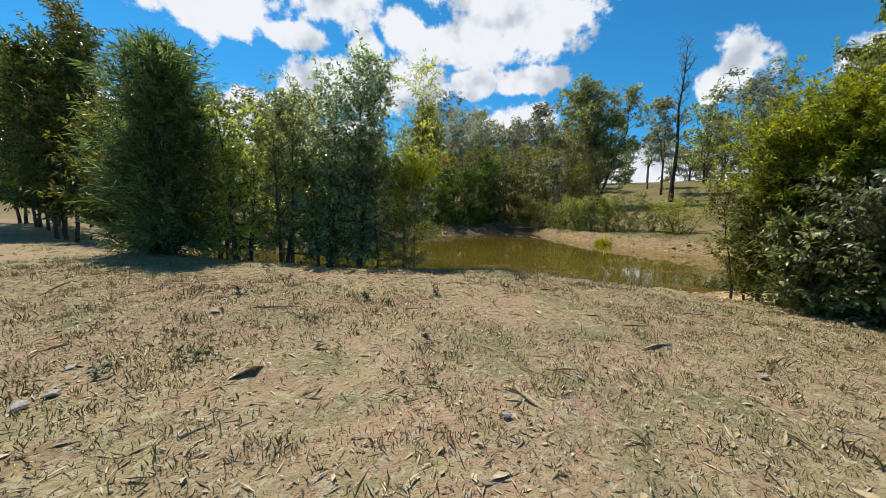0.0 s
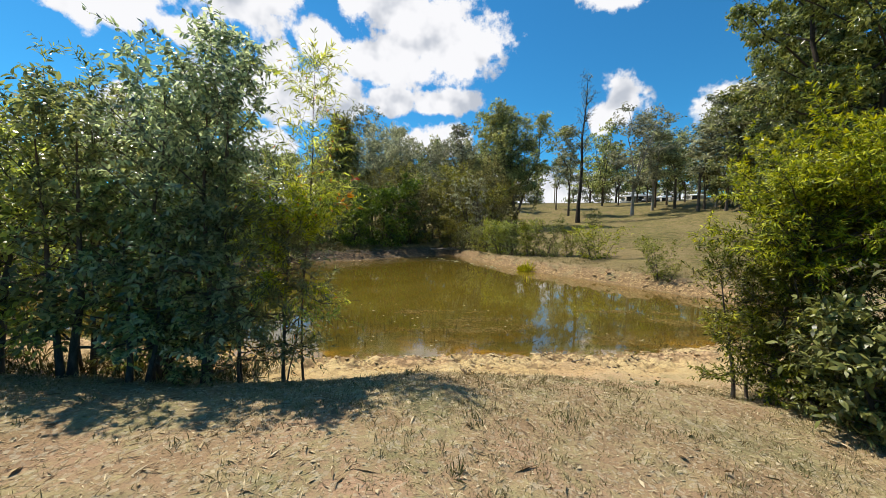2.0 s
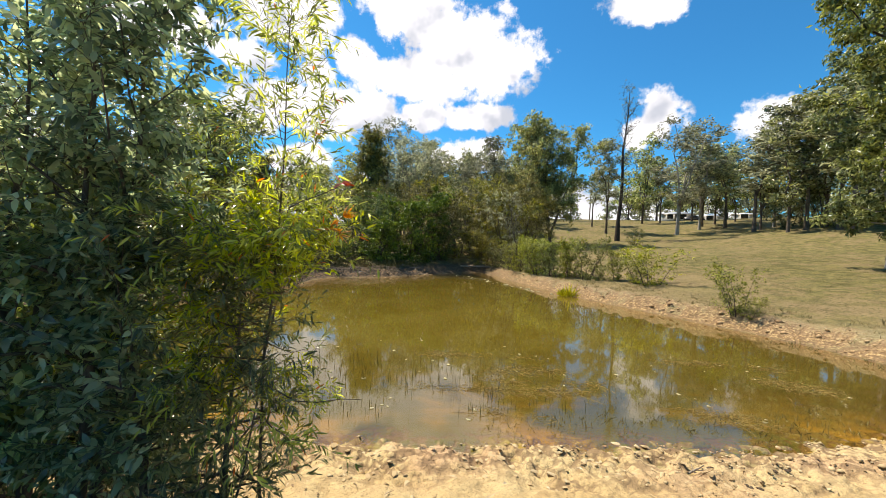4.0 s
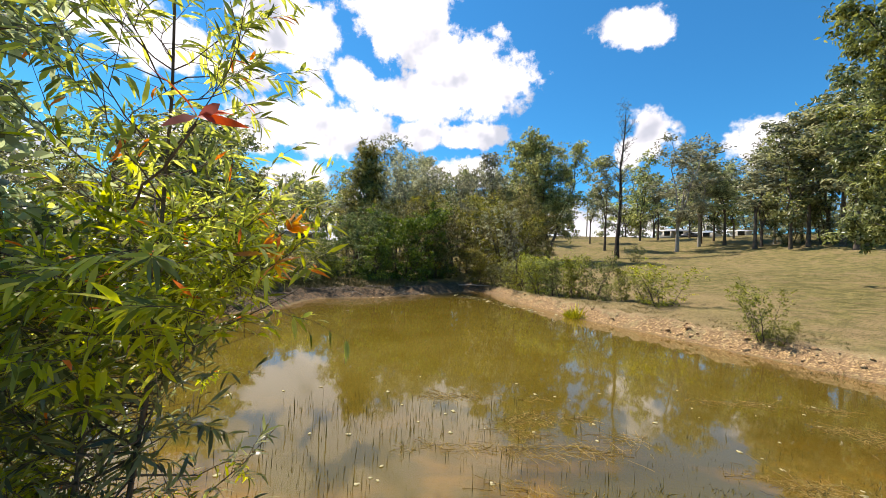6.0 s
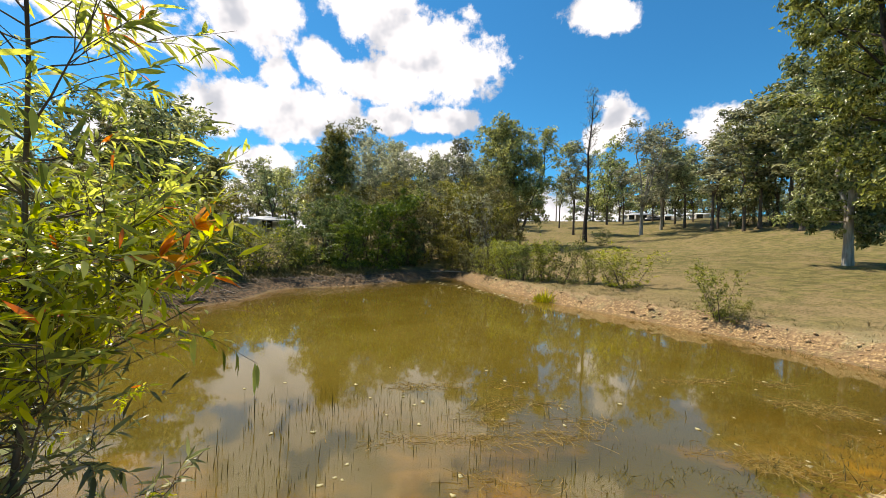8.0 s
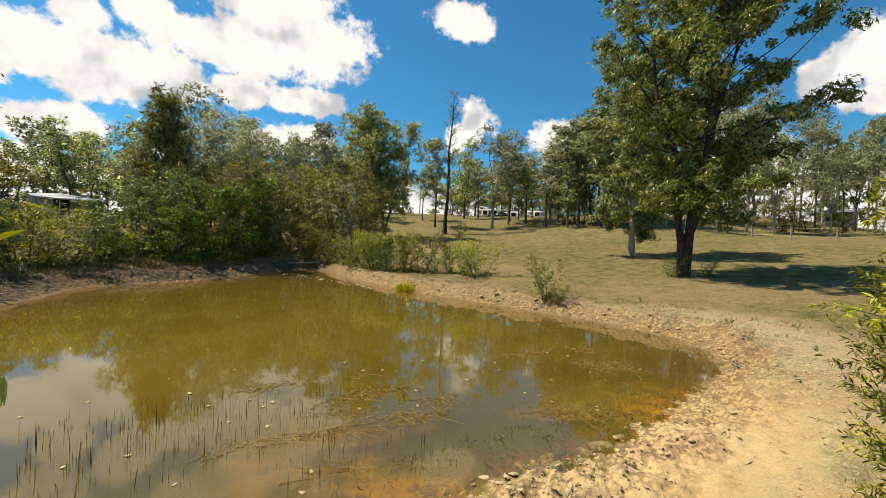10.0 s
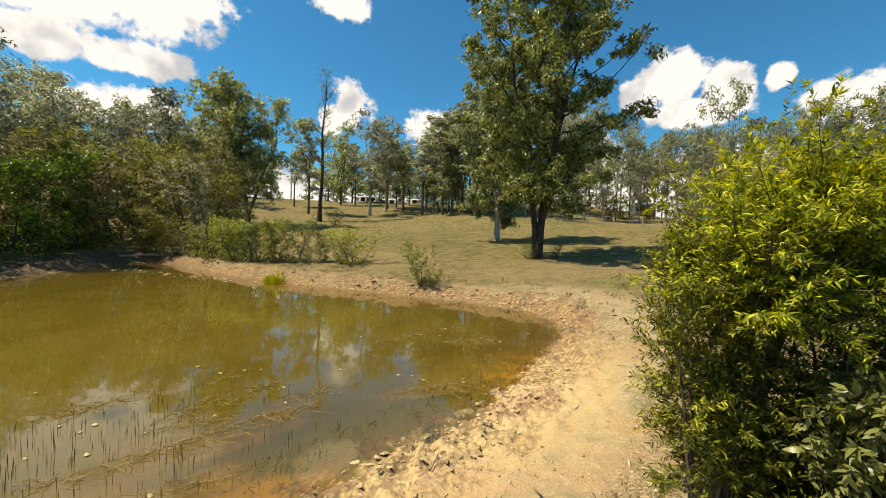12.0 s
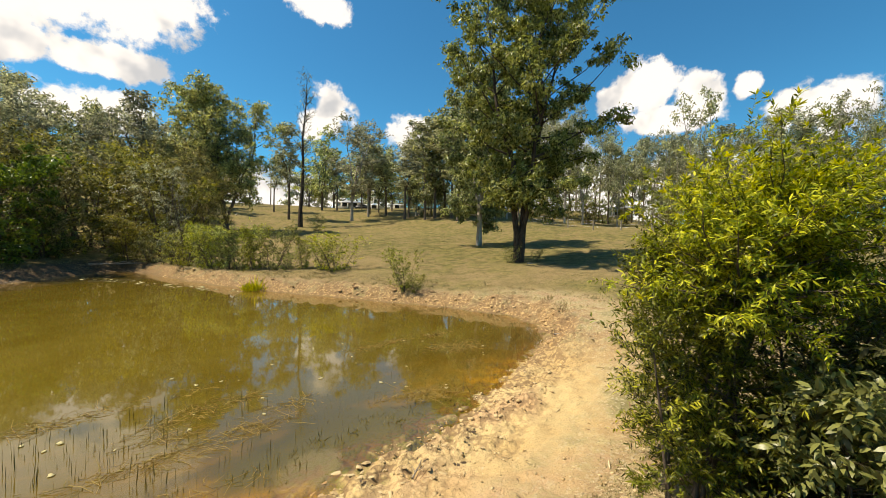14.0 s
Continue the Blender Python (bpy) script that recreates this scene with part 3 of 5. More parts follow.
# ---- the lie of the land: a farm pond (water at z = 0), a low dam wall to its south, a rising paddock to its east ----
SHORE = [(-9.2, 15.6), (-9.2, 12.3), (-6.3, 10.2), (-3.2, 9.1), (-0.7, 8.45), (1.2, 8.5), (3.2, 8.5), (5.2, 8.6), (7.3, 9.0), (9.2, 9.4),
         (10.7, 10.2), (11.6, 11.5), (11.5, 12.9), (11.2, 14.3), (10.6, 16.2), (9.7, 18.6), (8.1, 22.9), (6.9, 28.2), (5.6, 36.5), (2.6, 34.2),
         (-1.7, 28.4), (-5.0, 26.0), (-5.5, 21.8), (-7.2, 18.4)]


def rounded(points, steps):
    """A closed Catmull-Rom line through the points."""
    p = np.array(points, float)
    a, b, c, d = (np.roll(p, k, axis=0)[:, None] for k in (1, 0, -1, -2))
    s = np.linspace(0, 1, steps, endpoint=False)[None, :, None]
    return (0.5 * (2 * b + (c - a) * s + (2 * a - 5 * b + 4 * c - d) * s ** 2 + (3 * b - a - 3 * c + d) * s ** 3)).reshape(-1, 2)


LINE = rounded(SHORE, 5)


def lattice(x, y, seed):
    """Smooth value noise from -1 to 1."""
    def rnd(i, j):
        h = np.sin(i * 127.1 + j * 311.7 + seed * 74.7) * 43758.5453
        return 2 * (h - np.floor(h)) - 1
    i, j = np.floor(x), np.floor(y)
    u, v = x - i, y - j
    u, v = u * u * (3 - 2 * u), v * v * (3 - 2 * v)
    return (rnd(i, j) * (1 - u) + rnd(i + 1, j) * u) * (1 - v) + (rnd(i, j + 1) * (1 - u) + rnd(i + 1, j + 1) * u) * v


def step(a, b, x):
    s = np.clip((x - a) / (b - a), 0, 1)
    return s * s * (3 - 2 * s)


def shore_distance(x, y):
    """Metres outside the waterline (minus: inside)."""
    p = np.stack([x, y], -1)
    best, inside = np.full(len(p), 1e9), np.zeros(len(p), bool)
    for a, b in zip(LINE, np.roll(LINE, -1, axis=0)):
        ab = b - a
        s = np.clip(((p - a) @ ab) / (ab @ ab), 0, 1)
        best = np.minimum(best, ((p - a - s[:, None] * ab) ** 2).sum(1))
        cross = (a[1] > p[:, 1]) != (b[1] > p[:, 1])
        inside ^= cross & (p[:, 0] < ab[0] * (p[:, 1] - a[1]) / (ab[1] if abs(ab[1]) > 1e-9 else 1e-9) + a[0])
    return np.where(inside, -1, 1) * np.sqrt(best)


def land(x, y):
    """Ground height and waterline distance at arrays of places."""
    x, y = np.atleast_1d(np.asarray(x, float)), np.atleast_1d(np.asarray(y, float))
    d = shore_distance(x, y)
    d = d + 0.12 * lattice(x * 1.7, y * 1.7, 1) * np.exp(-np.abs(d)) + 0.3 * lattice(x * 0.5, y * 0.5, 2) * step(0, 3, np.abs(d))
    out = np.maximum(d, 0)
    bed = -0.16 * np.clip(-d, 0, 3) - 0.09 * np.clip(-d - 3, 0, 6)
    crest = 0.80 - 0.075 * np.clip(x - 0.8, 0, 4)
    south = 1 - 0.55 * step(3.6, -1.4, y) - 0.45 * step(-1, -9, y)
    dam = crest * south * (0.16 * step(0, 0.5, out) + 0.84 * step(0.7, 3.3, out))
    north = step(20, 45, y)
    field = 0.14 * step(0, 0.5, out) + 0.26 * step(0.45, 0.85, out + 0.25 * lattice(x * 1.1, y * 1.1, 6)) + (0.105 + 0.03 * north) * np.minimum(out, 48) + 0.06 * north * np.clip(out - 28, 0, 40) + 0.05 * np.clip(out - 48, 0, 40)
    east = step(4.5, 11.0, x + 0.55 * (y - 6.5))
    west = step(4, -6, x)
    field = field * (1 - west) + west * (0.35 * step(0, 1.2, out) + 0.095 * np.minimum(out, 60))
    field = field * (0.2 + 0.8 * step(-40, 6, y))
    side = np.maximum(east, step(10.0, 15.5, y))
    z = np.where(d > 0, dam * (1 - side) + field * side, bed)
    z = z + step(0.3, 2.0, out) * (0.035 * lattice(x * 0.9, y * 0.9, 3) + 0.018 * lattice(x * 2.7, y * 2.7, 4)) + step(6, 30, out) * 0.25 * lattice(x * 0.07, y * 0.07, 5)
    return z, d


def height(x, y):
    return float(land(x, y)[0][0])


# ---- ground and water ----
def graded(lo, hi, fine, ratio, out_lo, out_hi, calm=None, cap=0.24):
    """Grid lines: evenly fine from lo to hi, at most cap apart as far as calm, then ever wider to out_lo and out_hi."""
    calm = hi if calm is None else calm
    mid = list(np.arange(lo, hi + 1e-6, fine))
    right, gap = [mid[-1]], fine
    while right[-1] < out_hi:
        gap = gap * ratio if right[-1] > calm else min(gap * ratio, cap)
        right.append(right[-1] + gap)
    left, gap = [mid[0]], fine
    while left[-1] > out_lo:
        gap *= ratio
        left.append(left[-1] - gap)
    return np.array(left[:0:-1] + mid + right[1:])


def grid_faces(nx, ny):
    i, j = np.meshgrid(np.arange(nx - 1), np.arange(ny - 1), indexing="ij")
    return np.stack([i * ny + j, (i + 1) * ny + j, (i + 1) * ny + j + 1, i * ny + j + 1], -1).reshape(-1, 4)


def rough_ground(x, y):
    """The land with the trampled lumps of the clay margin."""
    z, d = land(x, y)
    margin = step(-0.25, 0.15, d) * (0.35 * step(3.4, 2.2, d) + 0.65 * step(2.0, 0.5, d))
    lump = 0.045 - np.abs(lattice(x * 5.2 + 0.4 * lattice(x * 9, y * 9, 17), y * 5.2, 11)) * 0.11 - np.abs(lattice(x * 12, y * 12, 12)) * 0.055
    near = step(16, 9, np.hypot(x - 2, y - 6))
    bank_lump = np.abs(lattice(x * 2.1, y * 2.1, 15)) * 0.20 + np.abs(lattice(x * 4.3, y * 4.3, 16)) * 0.09 - 0.09
    far_bank = np.maximum(step(6.5, 11, x + 0.45 * (y - 7)), step(11, 16, y)) * step(0.05, 0.35, d) * step(1.9, 0.9, d) * step(45, 30, y)
    return z + far_bank * bank_lump + margin * near * lump + near * step(1.5, 3, d) * (0.016 * lattice(x * 6, y * 6, 13) + 0.010 * lattice(x * 13, y * 13, 14)), d


def floating_attribute(me, name, values):
    me.attributes.new(name, "FLOAT", "POINT").data.foreach_set("value", np.asarray(values, np.float32))


gx, gy = graded(-4.5, 8.5, 0.065, 1.09, -2500, 2500, 13.5), graded(0.6, 11.5, 0.065, 1.09, -2500, 2500, 28)
X, Y = (a.ravel() for a in np.meshgrid(gx, gy, indexing="ij"))
Z, D = rough_ground(X, Y)
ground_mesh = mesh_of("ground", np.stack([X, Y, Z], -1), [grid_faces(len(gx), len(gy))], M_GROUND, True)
floating_attribute(ground_mesh, "shore", D)
floating_attribute(ground_mesh, "upland", np.maximum(step(6.5, 11, X + 0.45 * (Y - 7)), step(11, 16, Y)))
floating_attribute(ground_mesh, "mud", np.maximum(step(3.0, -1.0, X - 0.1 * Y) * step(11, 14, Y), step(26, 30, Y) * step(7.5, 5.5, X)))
floating_attribute(ground_mesh, "pasture", np.maximum(step(5.5, 11, X + 0.45 * (Y - 7)) * step(0.8 + 1.2 * step(16, 11, Y), 2.0 + 2.0 * step(16, 11, Y), D), step(11, 16, Y) * step(0.4, 1.6, D)))
ground = tagged(new("ground", ground_mesh), "dry grassy earth with bare clay round the pond", "ground", "", "structure")

wx, wy = np.arange(-11.5, 12, 0.22), np.arange(7.4, 39, 0.22)
X, Y = (a.ravel() for a in np.meshgrid(wx, wy, indexing="ij"))
Z, D = land(X, Y)
cells = grid_faces(len(wx), len(wy))
cells = cells[(D[cells].min(1) < 0.5)]
used, cells = np.unique(cells, return_inverse=True)
water_mesh = mesh_of("pond_water", np.stack([X, Y, 0 * X], -1)[used], [cells.reshape(-1, 4)], M_WATER, True)
floating_attribute(water_mesh, "depth", np.maximum(-Z[used], 0))
tagged(new("pond_water", water_mesh), "still murky olive-brown pond water reflecting clouds", "water", "", "structure")


def spot(x, y, sink=0.0):
    return (x, y, height(x, y) - sink)


EYE_X, EYE_Y, NORTH = 0.9, 5.3, 7.2


def bearing(degrees, metres):
    """A place by compass bearing and distance from the bank where the dam wall meets the clay."""
    return EYE_X + metres * math.sin(radians(degrees + NORTH)), EYE_Y + metres * math.cos(radians(degrees + NORTH))


# ---- row of young trees on the dam wall ----
def clear_of_walkway(p):
    """The walkway along the bank is kept open."""
    ragged = 0.16 * np.sin(7 * p[:, 2] + 5 * p[:, 1]) * np.sin(11 * p[:, 2] - 3)
    return (p[:, 0] < 0.43 + ragged) & (p[:, 1] > 5.72) & (p[:, 0] < 0.96 + 0.6 * ragged - 0.5 * (p[:, 1] - 5.22)) & (np.hypot(p[:, 0] - 0.68, p[:, 1] - 5.3) > 0.74)


def clear_of_bank(p):
    """Broad-leaved trees stay back from the open bank."""
    return clear_of_walkway(p) & (p[:, 0] < -0.58)


def clear_under_boughs(p):
    """The lowest boughs of the narrow-leaved trees hang clear of the water's edge."""
    ragged = 0.10 * np.sin(9 * p[:, 0] + 4 * p[:, 1])
    return clear_of_walkway(p) & ~((p[:, 0] > -0.45 + ragged) & (p[:, 2] > 1.42) & (p[:, 2] < 1.98 + ragged - 0.25 * np.clip(p[:, 0], -0.5, 0)))


def airy_top(p):
    """Open sprays above the dense middle of the crown."""
    return np.where(p[:, 2] > 2.66, 0.5, 1.0)


row = "young trees on the dam wall"
broad = dict(leaf_mat=M_LEAF_BROAD, bark=M_BARK_DARK, category="tree", blade=(0.074, 0.028), twig=0.32, full=True, group=row, hang=0.22, keep=clear_of_bank, spread_angle=58, ball=1.0)
olive = {**broad, "leaf_mat": M_LEAF_OLIVE, "blade": (0.078, 0.029), "limbs": 20, "twigs": 10, "blades": 14, "up": (-8, 60)}
plant("tree", 11, 3.55, label="young broadleaf tree with glossy dark green leaves", at=spot(-1.25, 6.4), stems=2, spread=0.07, lean=0.03, girth=0.05, bare=0.20, reach=0.90, shape="round",
      limbs=36, twigs=11, blades=16, up=(-12, 62), **broad)
plant("tree", 13, 3.1, label="young broadleaf tree with dense dark leaves", at=spot(-1.85, 6.6), stems=2, spread=0.1, lean=0.05, girth=0.04, bare=0.18, reach=0.85, shape="round",
      limbs=22, twigs=10, blades=15, up=(-10, 60), **broad)
plant("tree", 18, 1.7, label="low broadleaf tree with dense dark leaves", at=spot(-1.75, 6.2), stems=2, spread=0.1, lean=0.08, girth=0.03, bare=0.22, reach=0.60, shape="round",
      limbs=18, twigs=9, blades=15, up=(-14, 50), **broad)
plant("tree", 14, 2.5, label="bushy young tree with olive leaves", at=spot(-2.5, 6.5), stems=2, spread=0.12, girth=0.045, bare=0.20, reach=0.9, shape="round", **olive)
plant("tree", 15, 2.3, label="bushy young tree with olive-green leaves", at=spot(-3.15, 6.3), stems=2, spread=0.12, girth=0.045, bare=0.20, reach=0.9, shape="round", **olive)
plant("tree", 19, 2.0, label="leafy olive bush on the dam wall", at=spot(-3.75, 6.7), stems=3, spread=0.2, girth=0.03, bare=0.16, reach=0.75, shape="round", **{**olive, "limbs": 16})
plant("tree", 20, 2.2, label="leafy olive bush behind the dam trees", at=spot(-2.1, 7.3), stems=3, spread=0.2, girth=0.03, bare=0.16, reach=0.75, shape="round", **{**olive, "limbs": 16})
plant("sapling", 16, 3.5, M_LEAF_OLIVE, M_BARK_BROWN, "thin tall sapling with sparse upright twigs", "sapling", at=spot(-2.65, 6.95), stems=3, spread=0.08, lean=0.05, girth=0.022,
      bare=0.45, limbs=14, reach=0.4, up=(55, 75), shape="column", twigs=6, twig=0.22, blades=8, blade=(0.08, 0.018), group=row)
plant("sapling", 17, 3.0, M_LEAF_OLIVE, M_BARK_BROWN, "thin half-bare sapling with few leaves", "sapling", at=spot(-3.7, 6.7), stems=2, spread=0.08, lean=0.06, girth=0.02,
      bare=0.4, limbs=12, reach=0.45, up=(50, 70), shape="column", twigs=5, twig=0.22, blades=5, blade=(0.07, 0.014), dead=0.3, group=row)
narrow = dict(bark=M_BARK_BROWN, category="tree", blade=(0.072, 0.0118), spread_angle=42, hang=0.2, droop=0.25, keep=clear_under_boughs, group=row)
plant("willow_tree", 12, 1.75, M_LEAF_DUSK, label="narrow-leaved small tree, dark slender trunk", at=spot(-0.45, 6.50), stems=1, lean=0.05, girth=0.030, bare=0.22, limbs=44, reach=0.60, up=(-5, 60),
      shape="round", twigs=10, twig=0.3, blades=15, **{**narrow, "keep": clear_of_walkway})
plant("willow_tree", 26, 1.9, M_LEAF_DUSK, label="small dark narrow-leaved tree beside the broadleaf trees", at=spot(-0.80, 6.42), stems=2, spread=0.06, lean=0.06, girth=0.022, bare=0.18, limbs=20, reach=0.58, up=(-8, 58),
      shape="round", twigs=9, twig=0.28, blades=14, **{**narrow, "keep": clear_of_walkway})
leaning = plant("willow_tree", 21, 3.45, M_LEAF_WILLOW, label="narrow-leaved young tree, light yellow-green with red shoots", at=spot(-0.30, 6.72), stems=1, lean=0.05, girth=0.018,
                bare=0.28, limbs=56, reach=0.76, up=(-15, 50), shape="cone", twigs=10, twig=0.32, blades=15, thin=airy_top, **narrow)
plant("willow_tree", 25, 1.9, M_LEAF_WILLOW, label="low narrow-leaved bush with yellow-green leaves", at=spot(-0.40, 6.36), stems=1, lean=0.10, girth=0.011, bare=0.64, limbs=74, reach=0.82, up=(-20, 28),
      shape="column", twigs=9, twig=0.28, blades=14, thin=airy_top, **{**narrow, "category": "bush"})


def bright_shoot(parent, start, end, count, seed, mat, name, long, label):
    """A shoot that ends in a bunch of long coloured leaves."""
    r = np.random.default_rng(seed)
    a, b = np.array(start) - np.array(parent.location), np.array(end) - np.array(parent.location)
    p = Pile()
    tubes(p, sway(r, a[None], unit(b - a)[None], np.array([np.linalg.norm(b - a)]), 6, np.zeros((1, 3)), 0.05), np.linspace(0.003, 0.0015, 6)[None], 5)
    shoot = part("shoot", p.mesh("shoot", M_BARK_BROWN, True), parent)
    for _ in range(count):
        p = Pile()
        way = unit(unit(b - a) + r.normal(0, 0.6, 3))
        leaves(p, b[None], way[None], unit(r.normal(0, 0.6, 3) + [0, 0, 1])[None], np.array([long]) * r.uniform(0.8, 1.2), np.array([long * 0.22]), 0.15, True)
        part(name, p.mesh(name, mat), shoot, label)


bright_shoot(leaning, (-0.02, 6.15, 2.42), (0.33, 5.78, 2.51), 7, 3, M_LEAF_RED, "red_leaf", 0.058, "long red new leaf")
bright_shoot(leaning, (-0.1, 6.6, 2.2), (0.10, 6.55, 2.33), 12, 4, M_LEAF_FLAME, "orange_leaf", 0.09, "orange and yellow new leaf")
bright_shoot(leaning, (-0.1, 6.6, 2.2), (0.17, 6.58, 2.42), 12, 5, M_LEAF_FLAME, "orange_leaf", 0.09, "orange and yellow new leaf")
bright_shoot(leaning, (-0.1, 6.6, 2.2), (0.16, 6.52, 2.30), 9, 6, M_LEAF_FLAME, "orange_leaf", 0.08, "orange and yellow new leaf")
plant("she_oak", 22, 2.95, M_LEAF_SHEOAK, M_BARK_DARK, "dense dark fine-leaved tree with feathery crown", "tree", at=spot(-4.4, 6.3), stems=4, spread=0.22, lean=0.06, girth=0.06,
      bare=0.05, limbs=40, reach=0.8, up=(5, 60), shape="round", twigs=12, twig=0.42, blades=13, blade=(0.15, 0.022), spread_angle=32, hang=0.12, full=False, fine=False, group=row)
for i, (bx, by, high, mat, tone) in enumerate([(-6.2, 7.9, 2.4, M_LEAF_SCRUB, "olive"), (-7.6, 8.6, 2.8, M_LEAF_SCRUB, "olive"), (-9.9, 9.3, 5.0, M_LEAF_LUSH, "bright green"),
                                              (-11.2, 10.0, 5.6, M_LEAF_SCRUB, "olive"), (-12.2, 10.9, 5.2, M_LEAF_LUSH, "bright green"), (-14.0, 12.0, 5.6, M_LEAF_GOLD, "yellow-green"), (-16.0, 13.0, 5.6, M_LEAF_SCRUB, "olive")]):
    plant("tree", 31 + i, high, mat, M_BARK_DARK, "slender dam-wall tree with " + tone + " leaves", "tree", at=spot(bx, by), stems=3, spread=0.25, lean=0.08, girth=0.05, bare=0.16,
          limbs=24, reach=1.25, up=(5, 65), shape="round", twigs=12, twig=0.45, blades=13, blade=(0.14, 0.048), full=False, fine=False, group=row)

# ---- bushes on the bank to the east ----
bank = "bushes on the east bank"
# sunlit crown and shaded lower half are put into the wattles' leaf colours
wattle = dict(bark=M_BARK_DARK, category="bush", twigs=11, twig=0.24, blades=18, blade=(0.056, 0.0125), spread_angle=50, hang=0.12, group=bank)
plant("wattle_bush", 41, 1.62, M_LEAF_WATTLE, tips=(M_LEAF_YELLOW, 70, "yellow tip leaves, brightened for the sunlit crown"), label="open wattle bush with slim dark stems and yellow tips", at=spot(4.32, 5.68), stems=5, spread=0.14, lean=0.07, girth=0.022,
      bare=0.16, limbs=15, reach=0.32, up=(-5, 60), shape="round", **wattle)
plant("wattle_bush", 42, 2.4, M_LEAF_GOLD, tips=(M_LEAF_YELLOW, 380, "yellow tip leaves, brightened for the sunlit crown"), label="tall bushy wattle with its sunlit crown coloured yellow-green", at=spot(4.9, 5.72), stems=6, spread=0.2, lean=0.10, girth=0.034,
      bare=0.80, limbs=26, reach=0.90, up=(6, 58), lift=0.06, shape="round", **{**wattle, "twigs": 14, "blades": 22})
# extra bush, its dark leaves painting the shade inside the clump
plant("wattle_bush", 47, 1.95, M_LEAF_WATTLE, label="dark-leaved wattle added as the bush's shaded core", at=spot(5.0, 5.38), stems=6, spread=0.3, lean=0.12, girth=0.026,
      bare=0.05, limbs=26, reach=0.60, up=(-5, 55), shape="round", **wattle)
plant("wattle_bush", 43, 1.85, M_LEAF_WATTLE, tips=(M_LEAF_YELLOW, 60, "yellow tip leaves, brightened for the sunlit crown"), label="tall wattle with yellow-green crown", at=spot(5.6, 5.0), stems=5, spread=0.2, lean=0.14, girth=0.032,
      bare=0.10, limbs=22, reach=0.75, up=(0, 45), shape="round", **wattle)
leafy = dict(leaf_mat=M_LEAF_DULL, bark=M_BARK_DARK, category="bush", twigs=9, blades=12, spread_angle=55, hang=0.25, group=bank)
plant("broadleaf_bush", 45, 1.3, label="low dense bush with broad dark leaves", at=spot(5.25, 4.3), stems=6, spread=0.25, lean=0.3, girth=0.024,
      bare=0.05, limbs=20, reach=0.72, up=(-5, 60), shape="round", twig=0.3, blade=(0.085, 0.030), **leafy)
plant("broadleaf_bush", 46, 0.95, label="small bush with broad dark leaves beside the wattle", at=spot(4.74, 4.74), stems=5, spread=0.2, lean=0.25, girth=0.02,
      bare=0.05, limbs=18, reach=0.44, up=(-8, 60), shape="round", twig=0.26, blade=(0.080, 0.029), **leafy)

# ---- paddock trees ----
ax_, ay_ = bearing(53.0, 22.3)
plant("gum_tree", 51, 17.0, M_LEAF_GUM, M_BARK_BLACK, "large gum tree with forked trunk and full crown", "tree", at=spot(ax_, ay_, 0.1), stems=4, lean=0.15, girth=0.215, bare=0.25,
      limbs=19, reach=4.4, up=(2, 60), shape="round", lift=0.05, blade=(0.23, 0.095), hang=0.6, sides=8, fork=0.095, clump=(0.85, 300, (0.40, 0.70, 1.02)))
bx_, by_ = bearing(46.9, 31.5)
plant("gum_tree", 52, 14.3, M_LEAF_GUM, M_BARK_PALE, "slim gum tree with pale grey trunk", "tree", at=spot(bx_, by_, 0.1), stems=3, lean=0.14, girth=0.22, bare=0.20,
      limbs=15, reach=2.9, up=(-10, 58), shape="round", blade=(0.30, 0.12), hang=0.5, sides=8, fork=0.24, clump=(0.85, 210, (0.5, 0.76, 1.0)))
cx_, cy_ = bearing(20.5, 54.5)
plant("dead_gum_tree", 53, 19.8, M_LEAF_GREY, M_BARK_BLACK, "tall thin dying gum, dark trunk, nearly leafless", "tree", at=spot(cx_, cy_, 0.1), stems=1, lean=0.01, girth=0.36, bare=0.24,
      limbs=46, reach=2.6, up=(25, 65), shape="column", twigs=7, twig=1.0, blades=7, blade=(0.24, 0.06), spread_angle=60, hang=0.2, full=False, dead=0.4, sides=8)
dx_, dy_ = bearing(11.3, 48.5)
plant("gum_tree", 58, 16.5, M_LEAF_PALE, M_BARK_BROWN, "broad spreading gum with clumped open crown", "tree", at=spot(dx_, dy_, 0.1), stems=5, lean=0.25, girth=0.22, bare=0.30,
      limbs=17, reach=3.7, up=(-5, 48), shape="round", lift=0.15, blade=(0.36, 0.14), hang=0.4, sides=8, fork=0.16, clump=(1.0, 100, (0.45, 0.72, 1.0)))


# prototypes of the woods, copied about
def wood_kind(name, seed, mat, bark, label, **kw):
    base = dict(stems=3, lean=0.15, girth=0.17, bare=0.35, limbs=8, reach=2.5, up=(-5, 60), shape="round", blade=(0.52, 0.22), hang=0.4, sides=6, fork=0.25, clump=(1.10, 50, (0.55, 1.0)))
    if "stems" in kw:
        base["fork"] = kw.get("fork")
    base.update(kw)
    high = base.pop("high")
    return plant(name, seed, high, mat, bark, label, "tree" if high > 7 else "bush", **base)


